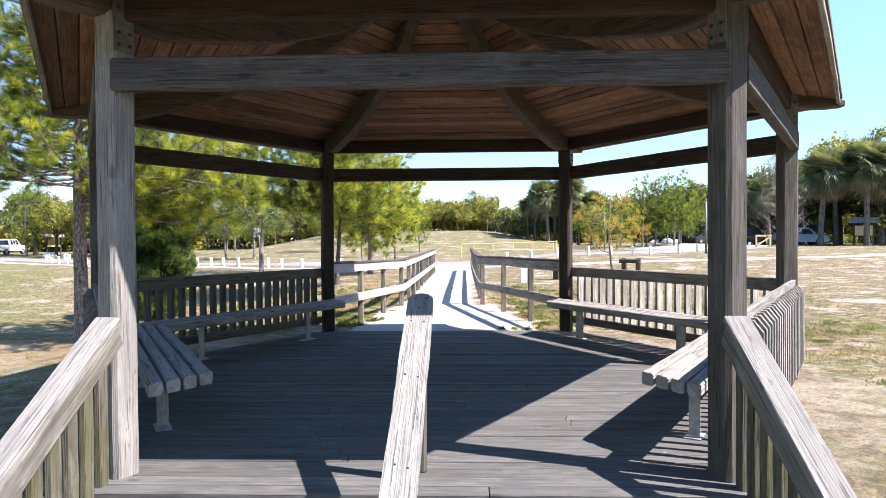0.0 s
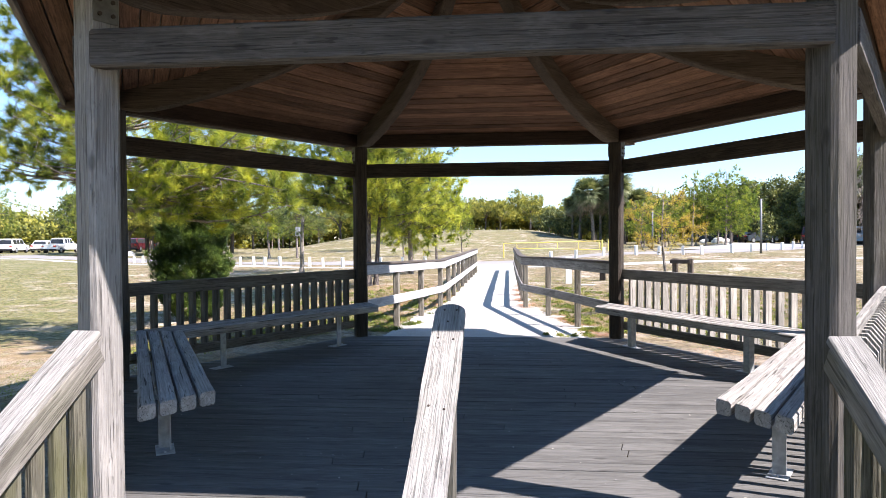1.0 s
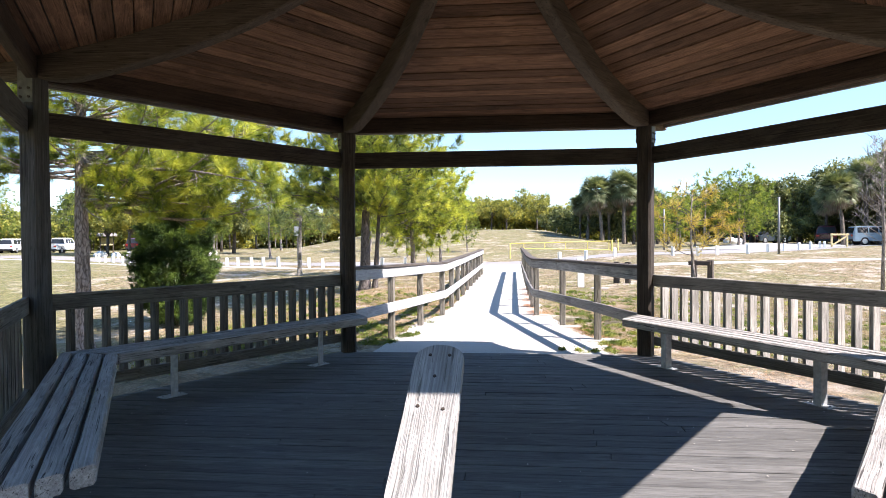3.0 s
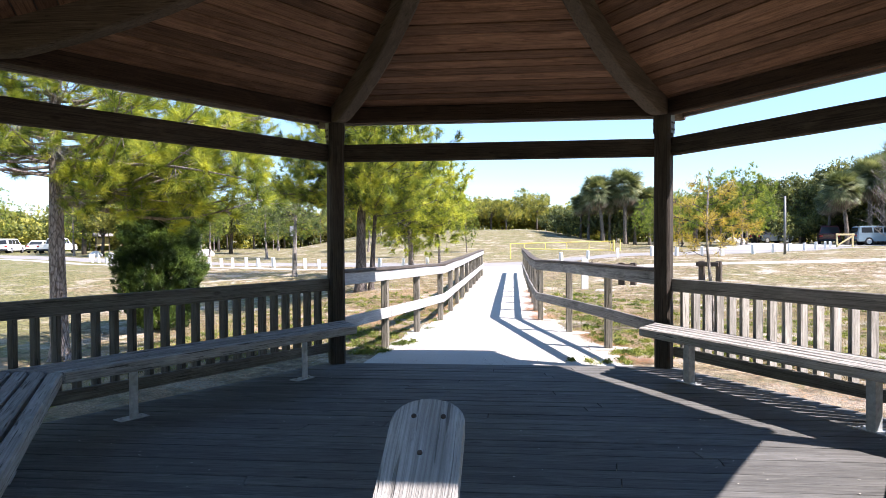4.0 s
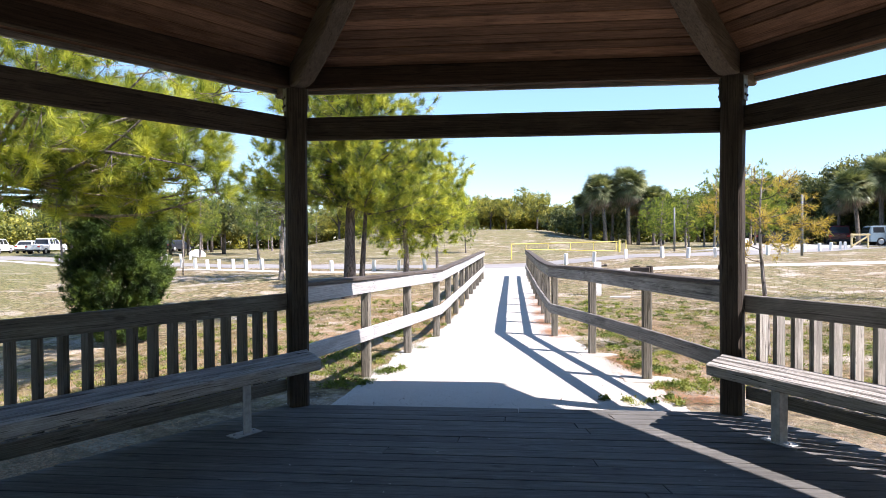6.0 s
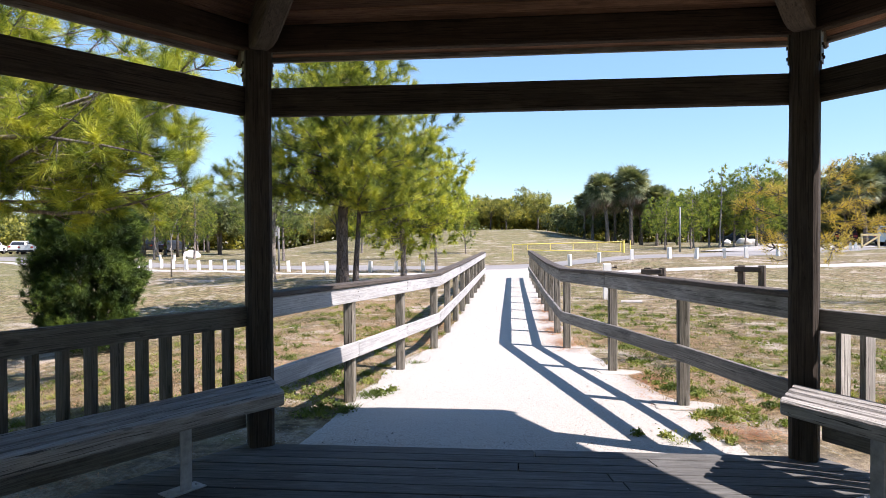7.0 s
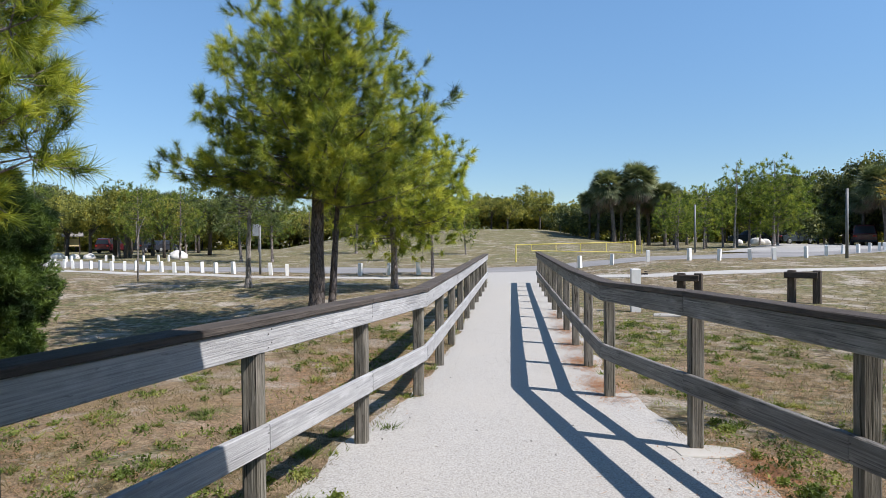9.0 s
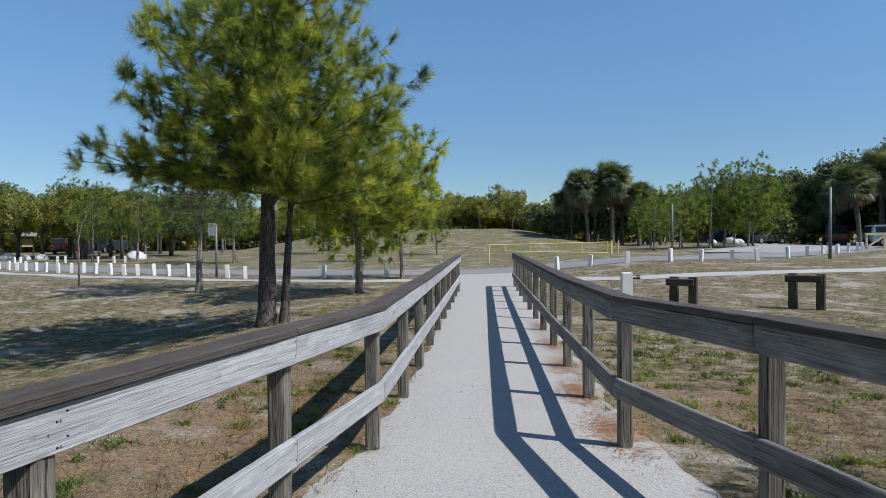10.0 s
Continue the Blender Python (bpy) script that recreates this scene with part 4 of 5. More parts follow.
# young bald cypress with orange needles
ends = [polar(*e) for e in ((1.25, 200, .45, .3), (1.3, 20, .5, .3), (1.4, 140, .5, .3), (1.5, 320, .55, .3), (1.6, 250, .5, .3), (1.65, 75, .55, .3), (1.75, 10, .55, .35), (1.85, 180, .5, .4),
                            (1.9, 120, .45, .4), (2.0, 290, .42, .4), (2.1, 40, .36, .4), (2.2, 210, .3, .4), (1.7, 160, .62, .2), (1.55, 345, .62, .2), (1.3, 280, .4, .2))]
pine("cypress_sapling", (3.22, 6.42, -.07), 2.4, .038, ends, "young bald cypress with sparse orange-yellow needles", M_CYPRESS, M_BARKPALE, 14, (26, .10, .005, .8), tufts=5, reach=.20, step=.16, low=.8)


# far trees: a few models, set out again and again
def far_oak(name, radius, height, seed, material=M_OAK, trunk=.22, label="broad-crowned oak round the park, those behind the camera added to block sky light", leaves=19, leaf=.15):
    rng = np.random.default_rng(seed)
    tree = tree_thing(name, (0, 0, 0), label, "tree", "trees round the park")
    verts, faces, cen = [], [], []
    tube(verts, faces, [(0, 0, -.3), (.1, .05, height * .3), (.2, .1, height * .6)], [trunk, trunk * .8, trunk * .4], 8)
    for i in range(9):
        az = i * 2.4 + rng.uniform(-.3, .3)
        z0 = height * rng.uniform(.28, .5)
        q = Vector((math.cos(az) * radius * .6, math.sin(az) * radius * .6, height * rng.uniform(.55, .8)))
        tube(verts, faces, [(.1, .05, z0), (q.x * .5, q.y * .5, (z0 + q.z) * .5 + .2), q], [trunk * .5, trunk * .3, .04], 5)
    put("trunk", mesh_from("trunk", verts, faces, M_BARKDARK, True), Matrix.Identity(4), tree)
    lobes = [(rng.normal() * radius * .45, rng.normal() * radius * .45, height * rng.uniform(.45, .84), radius * rng.uniform(.32, .55)) for _ in range(11)]
    for x, y, z, r in lobes:
        d = unit(rng.normal(size=(60, 3)))
        rr = r * rng.uniform(.7, 1.05, (60, 1))
        cen.append(np.array((x, y, z)) + d * rr * (1, 1, .75))
    tris = leaf_tris(np.concatenate(cen), leaves, .17 * radius / 3, leaf * radius / 3, rng)
    put("crown", big_mesh("crown", tris, material), Matrix.Identity(4), tree)
    return tree


def palm(name, height, seed, fronds=46, skirt=26, reach=1.5):
    rng = np.random.default_rng(seed)
    tree = tree_thing(name, (0, 0, 0), "cabbage palm with fan fronds and a shaggy brown skirt", "palm", "palms round the park")
    verts, faces = [], []
    lean = rng.uniform(-.5, .5)
    pts = [(lean * (z / height) ** 2, 0, z) for z in np.linspace(-.3, height, 8)]
    tube(verts, faces, pts, [.2, .16, .145, .14, .14, .15, .17, .14], 9)
    put("trunk", mesh_from("trunk", verts, faces, M_PALMTRUNK, True), Matrix.Identity(4), tree)
    top = np.array((lean, 0, height))
    for n, material, part_name, lo, hi in ((fronds, M_PALM, "crown", -1.05, 1.5), (skirt, M_PALMDEAD, "skirt", -1.45, -.75)):
        tris = []
        for i in range(n):
            az = i * 2.39996 + rng.uniform(-.2, .2)
            el = math.asin(math.sin(lo) + (math.sin(hi) - math.sin(lo)) * (i + .5) / n)
            d = np.array((math.cos(az) * math.cos(el), math.sin(az) * math.cos(el), math.sin(el)))
            stem = reach * rng.uniform(.35, .75) * (.8 if part_name == "skirt" else 1)
            p = top + d * stem
            right = unit(np.cross(d, (0, 0, 1.0)))
            roll = rng.uniform(-.7, .7)
            right = right * math.cos(roll) + np.cross(right, d) * math.sin(roll)
            up = np.cross(right, d)
            tris.append([top - right * .015, top + right * .015, p])
            for b in np.linspace(-1.25, 1.25, 15):
                w = math.cos(b) * d + math.sin(b) * right * .95 - up * (.12 + .35 * abs(math.sin(b))) * .3
                w = unit(w)
                ln = reach * (.62 + .28 * math.cos(b)) * rng.uniform(.8, 1.05)
                e = p + w * ln + np.array((0, 0, -.16 * ln * (ln / reach) * rng.uniform(.3, 1.7)))
                mid_pt = p + w * ln * .55
                s = unit(np.cross(w, up)) * .042
                tris.append([p, mid_pt - s, mid_pt + s])
                tris.append([mid_pt - s, e, mid_pt + s])
        put(part_name, big_mesh(part_name, np.array(tris), material), Matrix.Identity(4), tree)
    return tree


def far_pine(name, height, radius, seed, material=M_NEEDLE_FAR):
    rng = np.random.default_rng(seed)
    return pine(name, (0, 0, 0), height, height * .017, env_limbs(62, height * .60, radius, height * .40, seed), "green pine standing at the edge of the park", material, M_BARK, seed,
                (38, .33, .022, .6), (.2, .1), "pines round the park", tufts=5, reach=.62, step=1.1, low=height * .2, twigs=False)


def sow(model, spots):
    """Copies of a model tree at (x, y, height as a share of the model's); the model takes the first spot."""
    rng = random.Random(len(spots))
    for i, (x, y, k) in enumerate(spots):
        m = Matrix.Translation((x, y, float(land(x, y)) - .05)) @ Matrix.Rotation(rng.uniform(0, 6.28), 4, 'Z') @ Matrix.Scale(k, 4)
        if i:
            ob = copy_thing(model, Matrix.Identity(4))
            ob.matrix_basis = m
        else:
            model.matrix_basis = m


FAR_PINE_A = [(-19, 47, .75), (-33, 59, .85), (-12, 52, .7), (-44, 60, .9), (-7.5, 44, .5), (13.8, 52, .55), (-26, 52, .7), (-3.5, 50, .45), (-36.5, 61, .8), (19.6, 58, .60), (12.4, 55, .5)]
FAR_PINE_B = [(-16, 45, .72), (-23, 61, .9), (-38.5, 64, .95), (15.3, 53, .60), (-9.8, 60, .72), (-52, 58, .95), (-29.5, 52, .72), (-14, 68, .8), (-31, 63, .85), (21.5, 60, .58), (16.6, 54, .66)]
sow(far_pine("pine_tree", 8.0, 2.1, 31), FAR_PINE_A)
sow(far_pine("pine_tree", 8.0, 2.7, 32), FAR_PINE_B)
sow(far_pine("pine_tree", 6.2, 2.6, 34, M_NEEDLE_LIT), [(18.5, 52, 1.0), (17.1, 52.8, .92), (19.3, 53.4, .86), (10.5, 46.5, .6), (13.0, 49.5, .72)])
# a thin, half-bare pine among them
pine("pine_tree", (15.6, 51.3, float(land(15.6, 51.3))), 6.1, .09, env_limbs(16, 4.4, 1.3, 1.7, 61), "tall half-bare pine with a thin crown", M_NEEDLE_FAR, M_BARKPALE, 61, (16, .3, .04, .75), (.1, .1), "pines round the park", tufts=3, reach=.4, step=2, low=2.0)
PALM_A = [(9.2, 65, 1.2), (14.0, 66, 1.05), (12.8, 67.5, 1.12), (8.0, 67, .95), (16.2, 67, .85), (29.2, 57.9, 1.18), (33.8, 61, 1.49), (30.7, 51.6, 1.5), (35.8, 50, 1.5), (-35, 60.2, 1.06), (38.5, 56, 1.49), (41, 52, 1.39)]
PALM_B = [(11.4, 65, 1.28), (10.2, 67, 1.0), (15.3, 68, .92), (7.3, 68, .8), (35, 64, 1.39), (32.4, 60.5, 1.34), (33.4, 49.6, 1.5), (36.5, 60, 1.49), (-33, 64, 1.03), (30.4, 64, .95), (38, 51.5, 1.39), (43, 56, 1.49), (-36, 66, 1.1)]
sow(palm("palm_tree", 4.3, 41, 120, 60, 1.22), PALM_A)
sow(palm("palm_tree", 4.6, 42, 116, 64, 1.25), PALM_B)
rnd = random.Random(77)
belt = []
for i in range(64):
    az = -46 + 92 * (i + rnd.uniform(-.35, .35)) / 63
    r = rnd.uniform(88, 108) if -22 < az < 12 else rnd.uniform(74, 100)
    if az < -28:
        r += 30
    belt.append((r * math.sin(radians(az)), r * math.cos(radians(az)), rnd.uniform(.55, .8) if -22 < az < 14 else rnd.uniform(.6, .92)))
# unseen oaks behind the camera, added to cut low sky light on the deck
sky_blockers = [(r * math.sin(radians(a)), r * math.cos(radians(a)), k) for a, r, k in [(64 + 13.4 * i, 28 + 9 * ((i * .618) % 1), 1.4 + .5 * ((i * .37) % 1)) for i in range(18)]]
sow(far_oak("oak_tree", 3.6, 8.2, 51), sky_blockers + belt[0::3] + [(47.4, 79.3, 1.7), (36.9, 70, 1.0), (42.2, 101, 1.0), (44, 66, 1.15), (52, 62, 1.3), (-37.4, 58, .74), (-30.8, 58.5, .72)])
sow(far_oak("oak_tree", 3.1, 7.6, 52), belt[1::3] + [(31, 92, .95), (37, 98, 1.0), (-43, 74, 1.0), (-36, 76, .9), (40, 74, 1.05), (-34.5, 58.6, .86), (-41, 60, .8)])
sow(far_pine("pine_tree", 8.4, 3.0, 33, M_OAK), belt[2::3])
# oaks and shrubs of the dim grove, in the shade-darkened leaf
sow(far_oak("oak_tree", 3.8, 7.4, 54, M_OAK_SHADED, .26, "spreading oak behind the palms, its leaf colour darkened for shade"), [(30.5, 70, 1.05), (35.0, 67, 1.2), (38.5, 63, 1.3), (26.5, 73, 1.0), (41.5, 60, 1.35), (-40, 66, .95), (-31, 68, .9), (-47, 66, 1.05)])
sow(far_oak("shrub", 2.6, 3.0, 55, M_OAK_SHADED, .1, "low shrub under the palms, its leaf colour darkened for shade", 8, .26), [(28.0, 67, 1.0), (32.0, 66, 1.1), (36.0, 63, 1.1), (40, 58, 1.2), (9.5, 69, 1.0), (12.5, 70, 1.1), (15.5, 71, 1.1), (6.5, 71, .9)])
# dark undergrowth that closes the distance
low = []
for i in range(70):
    az = -50 + 100 * (i + rnd.uniform(-.4, .4)) / 69
    r = rnd.uniform(98, 116)
    low.append((r * math.sin(radians(az)), r * math.cos(radians(az)), rnd.uniform(.8, 1.3)))
sow(far_oak("shrub", 3.4, 4.2, 53, M_OAK, .12, "dark shrub in the undergrowth of the far woods", 8, .30), low)

rng = np.random.default_rng(123)
n = 1500
az, r = np.radians(rng.uniform(-62, 62, n)), rng.uniform(104, 124, n)
cx_, cy_ = r * np.sin(az), r * np.cos(az)
cen = np.stack([cx_, cy_, land(cx_, cy_) + rng.random(n) ** 1.3 * 4.6], 1)
ob = put("undergrowth", big_mesh("undergrowth", leaf_tris(cen, 22, .8, .7, rng), M_OAK), Matrix.Identity(4))
tagged(ob, "dense dark undergrowth of the far woods", "woods", kind="stuff")

# ---------------- things on the lawn ----------------


def bollard(x, y, h=.62, tilt=0.0):
    b = thing("bollard", (x, y, float(land(x, y))), "square white painted timber bollard beside the road", "bollard", "bollards along the road")
    bm = bmesh.new()
    box(bm, (-.068, -.068, -.15), (.068, .068, h), .014)
    m = AT[b] @ Matrix.Rotation(tilt, 4, 'Y') @ turn(17 * x)
    part("body", bm, M_WHITE, b, "", m)


FARROW = [(-30.9, 50.0), (-30.3, 50.0), (-27.9, 50.0), (-26.7, 50.0), (-25.9, 50.0), (-35.7, 50.0), (-35.4, 50.0), (-34.1, 50.0), (-33.7, 50.0)]
BOLLARDS = [(-29.8, 41.3), (-29.0, 40.8), (-28.1, 40.3), (-26.8, 39.3), (-25.5, 38.2), (-24.3, 37.2), (-23.4, 36.7), (-22.3, 35.8), (-21.0, 34.8), (-19.7, 33.8), (-18.8, 33.3), (-17.7, 32.4), (-16.5, 31.5), (-15.5, 30.8), (-14.7, 30.4), (-13.7, 29.8), (-12.9, 29.4), (-11.9, 28.9), (-10.1, 28.4), (-9.3, 28.1), (-8.2, 27.9), (-6.2, 27.7), (-5.1, 27.9), (-3.9, 28.0), (2.6, 29.8), (3.9, 29.9), (5.4, 30.1), (7.1, 30.2), (8.3, 30.3), (9.6, 30.5), (10.6, 30.6), (13.1, 33.6), (14.8, 35.5), (16.4, 37.3), (17.9, 38.9), (19.0, 40.0), (19.9, 40.8), (20.5, 41.4)]
for x, y in FARROW:
    bollard(x, y, .46, .05 * math.sin(x * 5))
for x, y in BOLLARDS:
    bollard(x, y, .49 + .03 * math.sin(x * 3), .06 * math.sin(x * 7))
bollard(-2.2, 30.3, .55, .5)
bollard(-1.35, 25.6, .72)

# white spigot post near the fence
spig = thing("spigot_post", (2.23, 15.17, -.07), "white painted post with a brass water tap", "water tap")
bm = bmesh.new()
box(bm, (-.09, -.09, -.15), (.09, .09, .86), .012)
part("post_body", bm, M_WHITE, spig, "", AT[spig])
bm = bmesh.new()
bmesh.ops.create_cone(bm, cap_ends=True, segments=8, radius1=.018, radius2=.018, depth=.16, matrix=Matrix.Translation((.16, 0, .76)) @ Matrix.Rotation(radians(90), 4, 'Y'))
bmesh.ops.create_cone(bm, cap_ends=True, segments=8, radius1=.035, radius2=.035, depth=.02, matrix=Matrix.Translation((.2, 0, .80)))
part("tap", bm, M_BOLT, spig, "dull brass tap", AT[spig])

pad = thing("concrete_pad", (2.68, 14.5, float(land(2.68, 14.5))), "small pale concrete pad in the grass by the tap", "concrete pad")
bm = bmesh.new()
prism(bm, [(-.26, -.15), (.22, -.19), (.27, .12), (-.2, .17)], -.05, .03, .01)
part("slab", bm, M_CONC, pad, "", AT[pad])

# yellow pipe gate across the drive
gate = thing("pipe_gate", (3.4, 41, 0), "yellow painted steel pipe swing gate across the drive", "gate")
pole("post", (.03, 41, -.35), (.03, 41, .98), .042, M_YELLOW, gate)
pole("post", (6.80, 41, 0), (6.80, 41, 1.18), .065, M_YELLOW, gate)
pole("top_bar", (.03, 41, .965), (6.75, 41, 1.10), .028, M_YELLOW, gate)
pole("bottom_bar", (.95, 41, .62), (6.75, 41, .50), .024, M_YELLOW, gate)
for x in (.95, 2.35, 3.75, 5.2, 6.6):
    u = (x - .95) / 5.8
    pole("upright", (x, 41, .62 - .12 * u), (x, 41, .985 + .12 * u), .02, M_YELLOW, gate)
pole("stop_post", (7.25, 41.3, 0), (7.25, 41.3, 1.2), .03, M_YELLOW, gate)


def stretch_bar(x, y, deg, h=.84, w=.80):
    """Two short dark posts with a cross bar."""
    z = float(land(x, y))
    s = thing("exercise_bar", Matrix.Translation((x, y, z)) @ turn(deg), "low dark timber exercise bar on two posts", "exercise bar", "exercise bars on the lawn")
    for sx in (-w / 2, w / 2):
        put("post", plank_mesh(h + .2, .17, .17, M_DARKPOST, 1), AT[s] @ Matrix.Translation((sx, 0, h / 2 - .1)) @ Matrix.Rotation(radians(-90), 4, 'Y'), s)
    put("cross_bar", plank_mesh(w + .16, .09, .14, M_DARKPOST, 2), AT[s] @ Matrix.Translation((-.06, -.132, h - .10)), s)


stretch_bar(6.2, 17.0, -28, .72, .50)
stretch_bar(3.67, 16.7, -22, .68, .36)


def lawn_pole(name, x, y, h, r, label, category, material=M_GALVPOLE):
    p = thing(name, (x, y, float(land(x, y))), label, category)
    verts, faces = [], []
    tube(verts, faces, [(0, 0, -.2), (0, 0, h)], [r, r * .85], 10)
    put("shaft", mesh_from("shaft", verts, faces, material, True), AT[p], p)
    return p


sg = lawn_pole("sign_post", -10.7, 28.8, 2.05, .05, "grey metal post with a small grey box sign", "sign post")
bm = bmesh.new()
box(bm, (-.30, -.06, 1.62), (-.05, .06, 2.1), .01)
part("box_sign", bm, M_STEEL, sg, "small grey metal box", AT[sg])
lawn_pole("lamp_pole", 14.15, 32.1, 3.0, .065, "plain grey weathered pole on the verge", "pole")
lawn_pole("lamp_pole", 10.4, 42.0, 2.8, .06, "plain grey weathered pole on the verge", "pole")


def boulder(x, y, r, seed):
    b = thing("boulder", (x, y, float(land(x, y))), "pale limestone boulder beside the road", "boulder", "boulders beside the road")
    bm = bmesh.new()
    bmesh.ops.create_icosphere(bm, subdivisions=3, radius=r)
    for v in bm.verts:
        v.co *= 1 + .25 * noise.noise(v.co * (1.3 / r) + Vector((seed, 0, 0)))
        v.co.z = max(-.15 * r, v.co.z * .72 + .2 * r)
    part("rock", bm, M_ROCK, b, "", AT[b], True)


for i, (x, y, r) in enumerate(((-28.4, 56.5, .75), (-39.8, 57.0, 0.6), (-38.2, 57.0, 0.45), (-36.8, 57.0, 0.5), (21.3, 63.5, .62), (22.4, 64.5, .5), (20.2, 64.8, .4))):
    boulder(x, y, r, i * 3.7)

# pale lumber barrier
br = thing("barrier", (22.3, 43.4, float(land(22.3, 43.4))), "pale new lumber barrier with a diagonal brace", "barrier")
for sx in (-.5, .5):
    board("post", AT[br].translation + Vector((sx, 0, -.1)), AT[br].translation + Vector((sx, 0, .95)), .1, .1, M_PALEWOOD, br, "", up=(1, 0, 0))
board("rail", AT[br].translation + Vector((-.6, -.07, .88)), AT[br].translation + Vector((.6, -.07, .88)), .04, .12, M_PALEWOOD, br)
board("brace", AT[br].translation + Vector((-.5, -.07, .15)), AT[br].translation + Vector((.5, -.07, .8)), .04, .1, M_PALEWOOD, br)


def car(x, y, deg, paint_mat, label, form="suv", length=4.7, width=1.85, height=1.72):
    """A parked vehicle, its nose towards local +x."""
    z = float(land(x, y)) + .06
    c = thing("car", Matrix.Translation((x, y, z)) @ turn(deg), label, "car", "cars parked round the park")
    L, H, w = length / 2, height, width / 2
    if form == "suv":
        low_line = [(-L, .45), (-L, .95), (-L + .12, 1.02), (L - 1.35, 1.02), (L - .25, .92), (L, .72), (L, .38), (L - .1, .3), (-L + .1, .3)]
        cabin = [(-L + .05, 1.0), (-L + .22, H - .08), (-L + .5, H), (.35, H), (.65, H - .06), (1.25, 1.0)]
    elif form == "pickup":
        low_line = [(-L, .5), (-L, 1.05), (-L + 1.7, 1.05), (L - 1.35, 1.08), (L - .2, 1.0), (L, .8), (L, .42), (L - .1, .35), (-L + .1, .4)]
        cabin = [(-L + 1.75, 1.05), (-L + 1.85, H - .06), (-L + 2.1, H), (.6, H), (.85, H - .06), (1.45, 1.06)]
    else:
        low_line = [(-L, .45), (-L, .85), (-L + .2, .95), (L - 1.2, .92), (L - .2, .78), (L, .6), (L, .35), (L - .1, .25), (-L + .1, .25)]
        cabin = [(-L + .55, .93), (-L + 1.15, H - .05), (-L + 1.5, H), (.3, H), (.55, H - .05), (1.2, .92)]
    bm = bmesh.new()
    for prof, wa, wb in ((low_line, w, w * .97), (cabin, w * .95, w * .78)):
        zl, zh = min(p[1] for p in prof), max(p[1] for p in prof)
        rings = []
        for sgn, inset in ((-1, 0), (-1, .06), (1, .06), (1, 0)):
            ring = []
            for px, pz in prof:
                u = (pz - zl) / (zh - zl)
                half = wa + (wb - wa) * u
                k = 1.0 if inset else .94
                cx = sum(p[0] for p in prof) / len(prof)
                ring.append(bm.verts.new((cx + (px - cx) * (k if not inset else 1), sgn * (half - inset * 0 - (0 if inset == 0 else .07)), pz if inset else zl + (pz - zl) * k + (zh - zl) * .02)))
            rings.append(ring)
        rings = [rings[0], rings[1], rings[2], rings[3]]
        n = len(prof)
        for a, b in zip(rings, rings[1:]):
            for i in range(n):
                bm.faces.new((a[i], a[(i + 1) % n], b[(i + 1) % n], b[i]))
        bm.faces.new(rings[0][::-1])
        bm.faces.new(rings[-1])
    bmesh.ops.recalc_face_normals(bm, faces=bm.faces)
    part("body", bm, paint_mat, c, "", AT[c])
    zl, zh = cabin[0][1], H
    for sgn in (-1, 1):
        x0, x1 = cabin[1][0] + .12, cabin[4][0] - .05
        cuts = [x0, (x0 * 1.9 + x1 * 1.1) / 3, (x0 + x1 * 2.1) / 3.1, x1 + .32]
        for a, b in zip(cuts, cuts[1:]):
            bm = bmesh.new()
            y0, y1 = w * .95 - (.17 * w) * .12 + .012, w * .95 - (.17 * w) * .88 + .012
            za, zb = zl + .06, zh - .13
            top_b = b - .04 if b != cuts[-1] else x1 - .06
            vs = [bm.verts.new(v) for v in ((a + .04, sgn * y0, za), (b - .04, sgn * y0, za), (top_b, sgn * y1, zb), (a + .06, sgn * y1, zb))]
            vs2 = [bm.verts.new(v.co + Vector((0, -sgn * .03, 0))) for v in vs]
            bm.faces.new(vs)
            bm.faces.new(vs2[::-1])
            for i in range(4):
                bm.faces.new((vs[i], vs2[i], vs2[(i + 1) % 4], vs[(i + 1) % 4]))
            bmesh.ops.recalc_face_normals(bm, faces=bm.faces)
            part("side_window", bm, M_CARGLASS, c, "dark side window", AT[c])
        for wx in (-L + .95, L - .95):
            bm = bmesh.new()
            bmesh.ops.create_cone(bm, cap_ends=True, segments=20, radius1=.36, radius2=.36, depth=.22)
            bmesh.ops.bevel(bm, geom=[e for e in bm.edges if len(e.link_faces) == 2 and e.calc_face_angle(0) > 1], offset=.03, segments=2, affect='EDGES')
            mm = AT[c] @ Matrix.Translation((wx, sgn * (w - .09), .30)) @ Matrix.Rotation(radians(90), 4, 'X')
            wheel = part("wheel", bm, M_TYRE, c, "black tyre", mm)
            bm = bmesh.new()
            bmesh.ops.create_cone(bm, cap_ends=True, segments=16, radius1=.23, radius2=.2, depth=.03, matrix=Matrix.Translation((0, 0, -sgn * .115)))
            part("rim", bm, M_RIM, wheel, "bright alloy rim", mm)
    for nm, xa, xb, mat in (("windscreen", cabin[-1], cabin[-2], M_CARGLASS), ("rear_window", cabin[0], cabin[1], M_CARGLASS)):
        bm = bmesh.new()
        out = .03 if nm == "windscreen" else -.03
        (xa, za), (xb, zb) = xa, xb
        xq, zq = xa + (xb - xa) * .1, za + (zb - za) * .1
        xr, zr = xa + (xb - xa) * .88, za + (zb - za) * .88
        vs = [bm.verts.new(v) for v in ((xq + out, -w * .82, zq), (xq + out, w * .82, zq), (xr + out, w * .7, zr), (xr + out, -w * .7, zr))]
        bmesh.ops.recalc_face_normals(bm, faces=[bm.faces.new(vs)])
        r = bmesh.ops.extrude_face_region(bm, geom=bm.faces[:])
        for v in r["geom"]:
            if isinstance(v, bmesh.types.BMVert):
                v.co.x -= out * .9
        part(nm, bm, mat, c, "", AT[c])
